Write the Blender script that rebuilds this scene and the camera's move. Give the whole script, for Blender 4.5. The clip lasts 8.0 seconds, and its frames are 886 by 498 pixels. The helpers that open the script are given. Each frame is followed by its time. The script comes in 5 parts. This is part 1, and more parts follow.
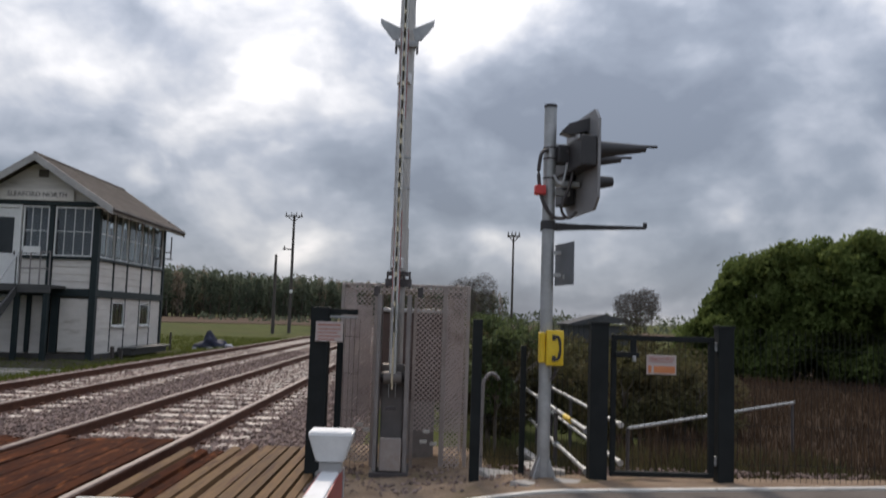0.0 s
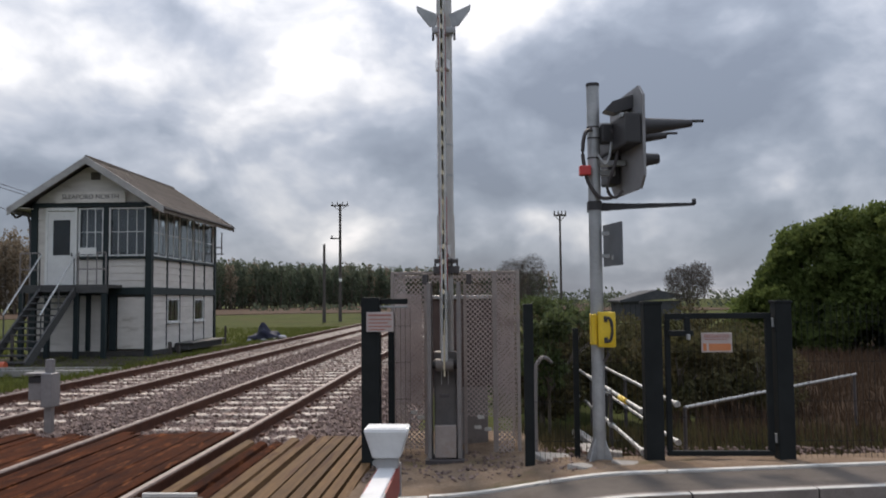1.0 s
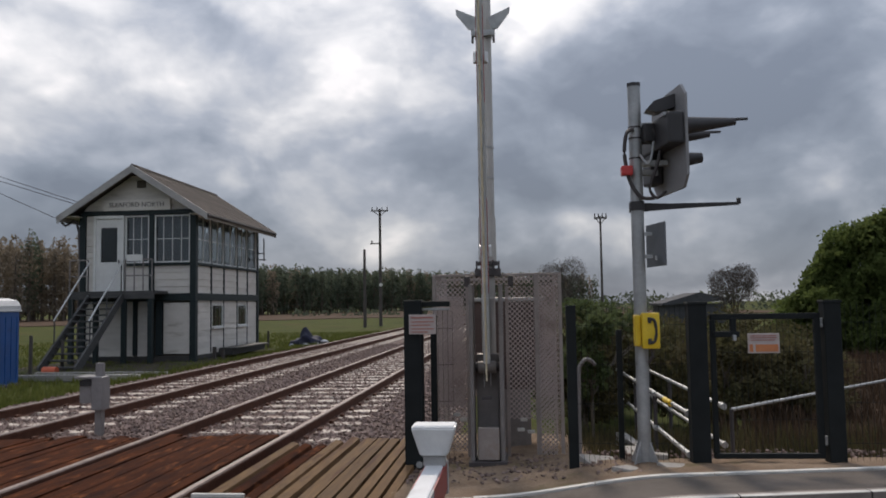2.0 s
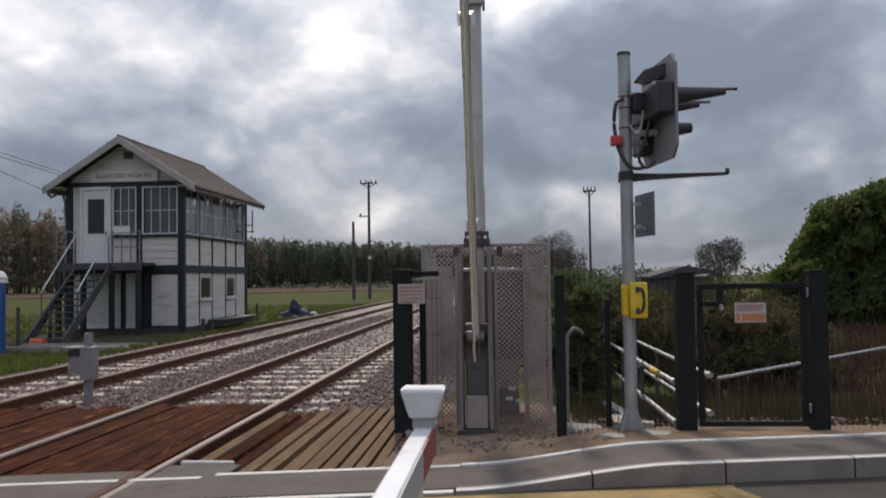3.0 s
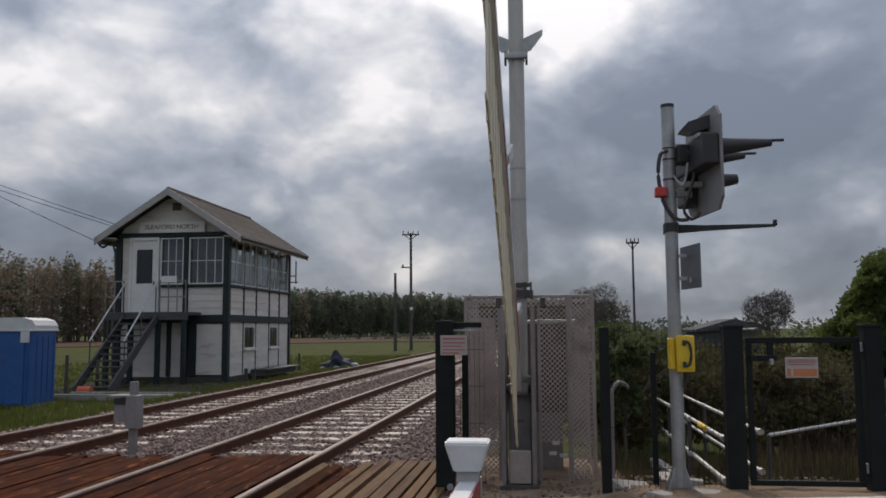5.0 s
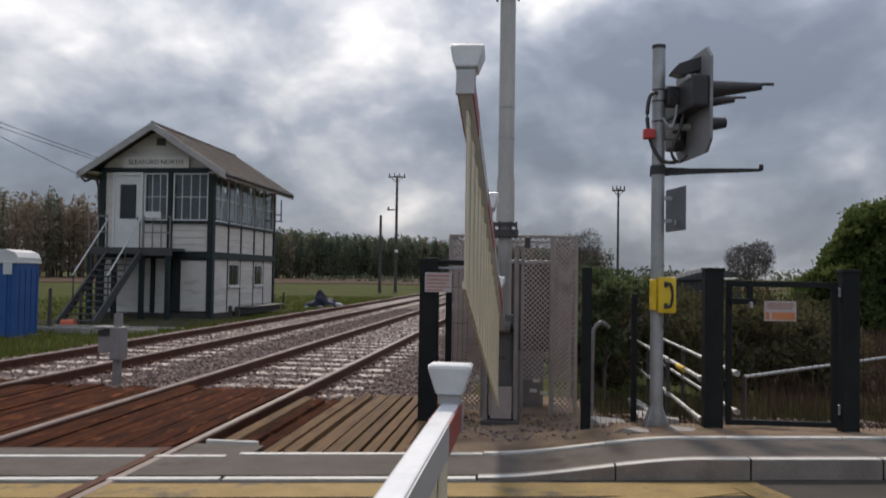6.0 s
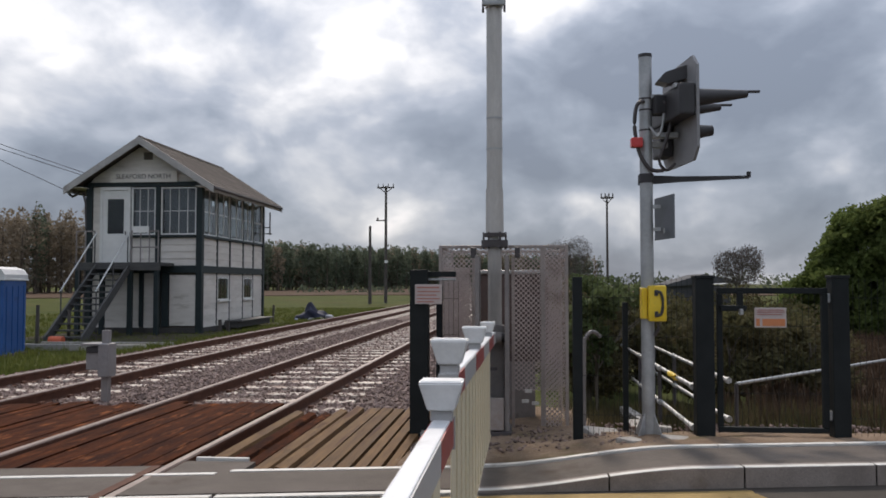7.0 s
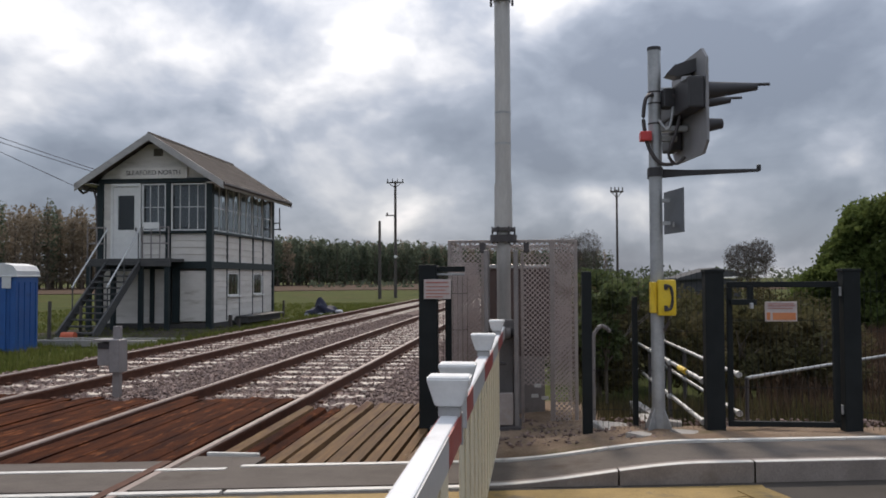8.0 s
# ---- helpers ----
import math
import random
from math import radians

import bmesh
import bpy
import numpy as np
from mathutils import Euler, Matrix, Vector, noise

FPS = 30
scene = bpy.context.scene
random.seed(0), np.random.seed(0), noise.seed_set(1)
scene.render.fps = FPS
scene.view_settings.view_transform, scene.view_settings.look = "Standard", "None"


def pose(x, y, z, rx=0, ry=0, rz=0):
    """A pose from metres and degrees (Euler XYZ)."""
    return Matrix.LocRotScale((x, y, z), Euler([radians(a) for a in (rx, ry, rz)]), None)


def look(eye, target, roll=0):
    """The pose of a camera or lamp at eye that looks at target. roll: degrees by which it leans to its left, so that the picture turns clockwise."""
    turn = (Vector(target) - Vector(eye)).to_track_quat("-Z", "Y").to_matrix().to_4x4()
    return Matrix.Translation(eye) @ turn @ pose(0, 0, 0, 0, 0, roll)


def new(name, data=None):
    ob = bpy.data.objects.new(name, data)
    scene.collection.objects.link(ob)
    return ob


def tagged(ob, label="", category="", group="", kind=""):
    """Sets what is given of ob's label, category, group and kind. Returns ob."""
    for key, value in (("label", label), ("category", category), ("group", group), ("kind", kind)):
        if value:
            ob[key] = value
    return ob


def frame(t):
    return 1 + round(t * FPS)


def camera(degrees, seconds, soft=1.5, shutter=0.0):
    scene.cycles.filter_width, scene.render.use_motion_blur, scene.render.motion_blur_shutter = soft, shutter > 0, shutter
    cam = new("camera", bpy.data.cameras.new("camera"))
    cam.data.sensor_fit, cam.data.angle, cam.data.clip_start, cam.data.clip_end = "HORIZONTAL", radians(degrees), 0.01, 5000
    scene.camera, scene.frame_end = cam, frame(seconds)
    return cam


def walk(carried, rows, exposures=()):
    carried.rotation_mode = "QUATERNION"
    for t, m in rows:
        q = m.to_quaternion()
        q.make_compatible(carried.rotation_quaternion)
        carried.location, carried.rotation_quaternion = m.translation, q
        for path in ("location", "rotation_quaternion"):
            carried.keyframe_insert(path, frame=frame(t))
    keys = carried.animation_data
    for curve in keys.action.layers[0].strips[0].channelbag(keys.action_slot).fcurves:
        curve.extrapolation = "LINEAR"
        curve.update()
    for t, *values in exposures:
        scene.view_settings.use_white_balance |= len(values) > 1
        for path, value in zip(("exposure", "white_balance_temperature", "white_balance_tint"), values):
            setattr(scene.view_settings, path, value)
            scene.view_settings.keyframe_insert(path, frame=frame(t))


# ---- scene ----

# ---------- camera ----------
cam = camera(56.2, 8.0, soft=1.7, shutter=0.3)
PATH = [
    (0, 0.036, -0.015, 1.432, -0.973, 4.749, -1.862),
    (0.2, 0.038, -0.007, 1.441, -0.860, 1.943, -1.075),
    (0.3, 0.039, -0.002, 1.445, -0.905, 1.089, -0.681),
    (0.5, 0.041, 0.006, 1.454, -0.576, 0.990, 0.106),
    (0.7, 0.039, 0.002, 1.460, 0.519, 1.257, 0.266),
    (0.8, 0.038, 0.001, 1.463, 1.229, 1.841, 0.346),
    (1, 0.036, -0.003, 1.469, 2.425, 3.526, 0.506),
    (1.2, 0.030, -0.010, 1.465, 2.653, 4.521, 0.527),
    (1.3, 0.028, -0.014, 1.462, 2.799, 4.616, 0.537),
    (1.5, 0.022, -0.021, 1.458, 3.588, 4.477, 0.558),
    (1.7, 0.020, -0.027, 1.458, 5.563, 4.678, 1.180),
    (2.8, 0.010, 0.003, 1.406, 3.429, 0.263, -0.567),
    (3, 0.015, -0.017, 1.416, 4.404, 2.011, 0.794),
    (3.2, 0.013, -0.007, 1.412, 4.115, 3.046, 0.863),
    (3.3, 0.012, -0.002, 1.411, 2.293, 2.635, 0.898),
    (3.5, 0.010, 0.008, 1.407, 1.899, 2.509, 0.967),
    (3.7, 0.012, 0.001, 1.417, 2.363, 4.392, 0.961),
    (3.8, 0.013, -0.003, 1.423, 2.681, 4.895, 0.959),
    (4, 0.015, -0.010, 1.433, 3.473, 4.329, 0.953),
    (4.2, 0.013, -0.011, 1.437, 4.071, 4.299, 0.773),
    (4.3, 0.013, -0.012, 1.439, 4.264, 4.957, 0.683),
    (4.5, 0.011, -0.013, 1.443, 4.791, 5.430, 0.503),
    (4.7, 0.008, -0.024, 1.433, 7.336, 5.637, 0.588),
    (5.8, -0.003, 0.003, 1.365, 6.258, 3.334, -0.617),
    (6, -0.000, -0.021, 1.352, 6.171, 1.730, -0.906),
    (6.2, 0.004, -0.011, 1.356, 5.437, 0.301, -0.662),
    (6.3, 0.006, -0.007, 1.357, 5.156, 0.456, -0.539),
    (6.5, 0.010, 0.003, 1.361, 4.832, 1.603, -0.295),
    (6.7, 0.006, 0.002, 1.365, 5.091, 1.664, -0.177),
    (6.8, 0.004, 0.001, 1.366, 5.220, 1.947, -0.118),
    (7, -0.000, 0.000, 1.370, 5.500, 2.400, -0.000),
    (7.5, -0.001, 0.005, 1.368, 5.467, 2.723, 0.329),
    (8, 0.008, 0.005, 1.373, 6.175, 2.033, 0.227)
]
walk(cam, [(t, pose(x, y, z, 90 + pitch, roll, yaw)) for t, x, y, z, yaw, pitch, roll in PATH],
     exposures=[(t, e, 6680, 12.5) for t, e in ((0, 0.02), (0.3, -0.12), (0.5, -0.04), (1, 0.08), (1.5, -0.2), (1.7, -0.22), (2.8, -0.12), (3, -0.1), (3.5, -0.02), (4, -0.2), (4.5, -0.36), (4.7, -0.38), (5.8, -0.2), (6, -0.16), (6.5, 0.04), (7, 0.06), (8, 0.06))])

# ---------- sky and sun ----------
SUN_AZ, SUN_EL = radians(-8), radians(44)   # azimuth from +y towards +x


def make_world():
    world = bpy.data.worlds.new("overcast_sky")
    scene.world = world
    world.use_nodes = True
    nt = world.node_tree
    nt.nodes.clear()
    N, L = nt.nodes.new, nt.links.new
    out, bg = N("ShaderNodeOutputWorld"), N("ShaderNodeBackground")
    L(bg.outputs[0], out.inputs[0])
    sky = N("ShaderNodeTexSky")
    sky.sky_type, sky.sun_disc = "NISHITA", False
    sky.sun_elevation, sky.sun_rotation = SUN_EL, SUN_AZ
    tc = N("ShaderNodeTexCoord")

    def vmath(op, a, b):
        n = N("ShaderNodeVectorMath")
        n.operation = op
        for i, v in enumerate((a, b)):
            if isinstance(v, tuple):
                n.inputs[i].default_value = v
            else:
                L(v, n.inputs[i])
        return n

    def fmath(op, a, b=0.0, clamp=False):
        n = N("ShaderNodeMath")
        n.operation, n.use_clamp = op, clamp
        for i, v in enumerate((a, b)):
            if isinstance(v, (int, float)):
                n.inputs[i].default_value = v
            else:
                L(v, n.inputs[i])
        return n.outputs[0]

    d = tc.outputs["Generated"]
    sep = N("ShaderNodeSeparateXYZ")
    L(d, sep.inputs[0])
    # billows in the direction itself, flattened a little
    vec = vmath("MULTIPLY", d, (1.0, 1.0, 1.55)).outputs[0]

    def noise_of(scale, detail, rough, off, dist=0.0, src=None):
        n = N("ShaderNodeTexNoise")
        n.inputs["Scale"].default_value = scale
        n.inputs["Detail"].default_value = detail
        n.inputs["Roughness"].default_value = rough
        n.inputs["Distortion"].default_value = dist
        L(vmath("ADD", src or vec, off).outputs[0], n.inputs["Vector"])
        return n

    warp = noise_of(6.0, 4.0, 0.55, CLOUD_C)
    bent = vmath("ADD", vec, vmath("MULTIPLY", warp.outputs["Color"], (0.22, 0.22, 0.22)).outputs[0]).outputs[0]
    vor = N("ShaderNodeTexVoronoi")
    vor.feature = "SMOOTH_F1"
    vor.inputs["Scale"].default_value, vor.inputs["Smoothness"].default_value = 6.5, 0.8
    vor.inputs["Detail"].default_value = 2.0
    vor.inputs["Roughness"].default_value = 0.45
    L(bent, vor.inputs["Vector"])
    big = noise_of(2.8, 4.0, 0.5, CLOUD_A, 0.3).outputs[0]
    mid = noise_of(6.5, 8.0, 0.5, CLOUD_B, 0.5).outputs[0]
    fine = noise_of(24.0, 6.0, 0.6, CLOUD_C, 0.3).outputs[0]
    v = fmath("ADD", fmath("MULTIPLY", fmath("SUBTRACT", big, 0.5), 1.3),
              fmath("ADD", fmath("MULTIPLY", fmath("SUBTRACT", mid, 0.5), 1.25), fmath("MULTIPLY", fmath("SUBTRACT", fine, 0.5), 0.22)))
    v = fmath("ADD", v, fmath("MULTIPLY", fmath("SUBTRACT", 0.42, vor.outputs["Distance"]), 0.75))
    # broad cloud masses of this sky: centre direction, tightness, lift
    for az, el, k, amp in CLOUD_MASSES:
        a, e = radians(az), radians(el)
        c = (math.sin(a) * math.cos(e), math.cos(a) * math.cos(e), math.sin(e))
        dot = vmath("DOT_PRODUCT", d, c).outputs["Value"]
        g = fmath("EXPONENT", fmath("MULTIPLY", fmath("SUBTRACT", dot, 1.0), k))
        v = fmath("ADD", v, fmath("MULTIPLY", g, amp))
    # one long dark cloud with a level base
    base = N("ShaderNodeMapRange")
    base.interpolation_type = "SMOOTHSTEP"
    base.inputs["From Min"].default_value, base.inputs["From Max"].default_value = 0.10, 0.122
    L(fmath("ADD", sep.outputs[2], fmath("MULTIPLY", fmath("SUBTRACT", mid, 0.5), 0.06)), base.inputs["Value"])
    a, e = radians(7), radians(11.5)
    dot = vmath("DOT_PRODUCT", d, (math.sin(a) * math.cos(e), math.cos(a) * math.cos(e), math.sin(e))).outputs["Value"]
    shelf = fmath("EXPONENT", fmath("MULTIPLY", fmath("SUBTRACT", dot, 1.0), 55))
    v = fmath("ADD", v, fmath("MULTIPLY", fmath("MULTIPLY", shelf, base.outputs[0]), -0.38))
    v = fmath("ADD", v, 0.62)
    ramp = N("ShaderNodeValToRGB")
    L(v, ramp.inputs[0])
    cr = ramp.color_ramp
    stops = [(0.0, (0.20, 0.24, 0.31)), (0.3, (0.285, 0.335, 0.415)), (0.52, (0.42, 0.47, 0.555)),
             (0.72, (0.62, 0.655, 0.71)), (0.9, (0.84, 0.86, 0.89)), (1.0, (0.98, 0.98, 1.0))]
    while len(cr.elements) < len(stops):
        cr.elements.new(0.5)
    for e, (p, c) in zip(cr.elements, stops):
        e.position, e.color = p, (*c, 1)
    mixn = N("ShaderNodeMix")
    mixn.data_type = "RGBA"
    mixn.inputs[0].default_value = 0.93
    skys = N("ShaderNodeMix")
    skys.data_type, skys.blend_type = "RGBA", "MULTIPLY"
    skys.inputs[0].default_value = 1.0
    L(sky.outputs[0], skys.inputs[6])
    skys.inputs[7].default_value = (0.1, 0.1, 0.1, 1)
    L(skys.outputs[2], mixn.inputs[6])
    L(ramp.outputs[0], mixn.inputs[7])
    L(mixn.outputs[2], bg.inputs[0])
    # an overcast sky is brighter towards the zenith
    zen = fmath("ADD", fmath("MULTIPLY", fmath("MAXIMUM", sep.outputs[2], 0.0), 1.45), 0.80)
    L(zen, bg.inputs[1])


CLOUD_A, CLOUD_B, CLOUD_C = (3.1, 1.7, 0.4), (7.3, 2.2, 1.9), (0.4, 5.2, 3.3)
# azimuth from +y towards +x, elevation, tightness, lift
CLOUD_MASSES = [(-2, 22, 90, 0.48), (-17, 11.5, 260, 0.38), (-31, 14, 120, 0.38), (-26, 20, 60, 0.22), (15, 14, 80, -0.20), (18, 10.5, 250, -0.12), (-14, 20, 120, 0.18), (-14, 9.5, 300, 0.16), (-22, 9, 260, -0.14), (2, 14, 160, -0.10), (-9, 13, 60, 0.10),
                (-3, 7.5, 220, -0.16), (4, 4, 260, 0.24), (13, 4, 260, 0.26), (21, 5.5, 250, 0.18), (-31, 6.5, 200, -0.12), (5, 34, 24, 0.25)]
make_world()
sun = new("sun", bpy.data.lights.new("sun", "SUN"))
sun.data.energy, sun.data.angle, sun.data.color = 2.5, radians(6), (1.0, 0.90, 0.78)
sun.matrix_world = look((math.sin(SUN_AZ) * math.cos(SUN_EL) * 50, math.cos(SUN_AZ) * math.cos(SUN_EL) * 50, math.sin(SUN_EL) * 50), (0, 0, 0))


# ---------- materials ----------
def mat(name, c1, c2, scale=6.0, rough=0.7, bump=0.25, metal=0.0, fine=60.0, stain=None, stain_scale=1.2, stain_at=0.58,
        stretch=(1, 1, 1), bump_dist=0.01, per=0.0, holes=0.0, hole_size=80.0, spec=0.5, thin=0.0, grain=None):
    """Two colours in a coarse noise, grain in a fine one, stains of a third colour, relief from both."""
    m = bpy.data.materials.new(name)
    m.use_nodes = True
    nt = m.node_tree
    N, L = nt.nodes.new, nt.links.new
    b = nt.nodes["Principled BSDF"]
    tc, mp = N("ShaderNodeTexCoord"), N("ShaderNodeMapping")
    L(tc.outputs["Object"], mp.inputs[0])
    mp.inputs["Scale"].default_value = stretch

    def nz(s, det=4.0, src=None):
        n = N("ShaderNodeTexNoise")
        n.inputs["Scale"].default_value = s
        n.inputs["Detail"].default_value = det
        n.inputs["Roughness"].default_value = 0.62
        L(src or mp.outputs[0], n.inputs["Vector"])
        return n.outputs[0]

    def ramp(src, lo, hi):
        n = N("ShaderNodeMapRange")
        n.inputs["From Min"].default_value, n.inputs["From Max"].default_value = lo, hi
        L(src, n.inputs["Value"])
        return n.outputs[0]

    def mix(f, a, c, mode="MIX"):
        n = N("ShaderNodeMix")
        n.data_type, n.blend_type = "RGBA", mode
        if isinstance(f, float):
            n.inputs[0].default_value = f
        else:
            L(f, n.inputs[0])
        for i, v in ((6, a), (7, c)):
            if isinstance(v, tuple):
                n.inputs[i].default_value = (*v, 1)
            else:
                L(v, n.inputs[i])
        return n.outputs[2]

    n1, n2 = nz(scale), nz(fine, 3.0)
    col = mix(ramp(n1, 0.35, 0.65), c1, c2)
    grain = (0.14 if metal or rough < 0.7 else 0.4) if grain is None else grain
    col = mix(ramp(n2, 0.3, 0.75), col, mix(grain, col, (0.02, 0.02, 0.02)))
    if stain:
        col = mix(ramp(nz(stain_scale, 6.0), stain_at, stain_at + 0.12), col, stain)
    if per:
        oi = N("ShaderNodeObjectInfo")
        geo = N("ShaderNodeNewGeometry")
        add = N("ShaderNodeMath")
        add.operation = "ADD"
        L(oi.outputs["Random"], add.inputs[0])
        L(geo.outputs["Random Per Island"], add.inputs[1])
        hsv = N("ShaderNodeHueSaturation")
        mr = N("ShaderNodeMapRange")
        mr.inputs["From Max"].default_value = 2.0
        mr.inputs["To Min"].default_value, mr.inputs["To Max"].default_value = 1 - per, 1 + per
        L(add.outputs[0], mr.inputs["Value"])
        L(mr.outputs[0], hsv.inputs["Value"])
        L(col, hsv.inputs["Color"])
        col = hsv.outputs[0]
    L(col, b.inputs["Base Color"])
    rr = N("ShaderNodeMapRange")
    rr.inputs["To Min"].default_value, rr.inputs["To Max"].default_value = max(0.04, rough - 0.12), min(1, rough + 0.12)
    L(n1, rr.inputs["Value"])
    L(rr.outputs[0], b.inputs["Roughness"])
    b.inputs["Metallic"].default_value = metal
    b.inputs["Specular IOR Level"].default_value = spec
    if bump:
        bp = N("ShaderNodeBump")
        bp.inputs["Strength"].default_value, bp.inputs["Distance"].default_value = bump, bump_dist
        L(mix(0.5, n1, n2), bp.inputs["Height"])
        L(bp.outputs[0], b.inputs["Normal"])
    if thin:
        # thin leaves let light through
        tl, mt = N("ShaderNodeBsdfTranslucent"), N("ShaderNodeMixShader")
        L(col, tl.inputs["Color"])
        mt.inputs[0].default_value = thin
        L(b.outputs[0], mt.inputs[1])
        L(tl.outputs[0], mt.inputs[2])
        L(mt.outputs[0], nt.nodes["Material Output"].inputs[0])
    if holes:
        # punched holes in sheet metal
        vo = N("ShaderNodeTexVoronoi")
        vo.voronoi_dimensions = "2D"
        vo.inputs["Scale"].default_value, vo.inputs["Randomness"].default_value = hole_size, 0.0
        sx, ad, cx = N("ShaderNodeSeparateXYZ"), N("ShaderNodeMath"), N("ShaderNodeCombineXYZ")
        L(tc.outputs["Object"], sx.inputs[0])
        L(sx.outputs[0], ad.inputs[0])
        L(sx.outputs[1], ad.inputs[1])
        up, dn = N("ShaderNodeMath"), N("ShaderNodeMath")
        up.operation, dn.operation = "ADD", "SUBTRACT"
        for k, n in enumerate((up, dn)):
            L(ad.outputs[0], n.inputs[0])
            L(sx.outputs[2], n.inputs[1])
            L(n.outputs[0], cx.inputs[k])
        L(cx.outputs[0], vo.inputs["Vector"])
        lt = N("ShaderNodeMath")
        lt.operation = "LESS_THAN"
        L(vo.outputs["Distance"], lt.inputs[0])
        lt.inputs[1].default_value = holes
        tr, ms = N("ShaderNodeBsdfTransparent"), N("ShaderNodeMixShader")
        L(lt.outputs[0], ms.inputs[0])
        L(b.outputs[0], ms.inputs[1])
        L(tr.outputs[0], ms.inputs[2])
        L(ms.outputs[0], nt.nodes["Material Output"].inputs[0])
    return m


def glass_mat():
    m = bpy.data.materials.new("window_glass")
    m.use_nodes = True
    nt = m.node_tree
    b = nt.nodes["Principled BSDF"]
    b.inputs["Base Color"].default_value = (0.6, 0.66, 0.66, 1)
    b.inputs["Roughness"].default_value = 0.04
    b.inputs["Transmission Weight"].default_value = 1.0
    b.inputs["IOR"].default_value = 1.5
    return m


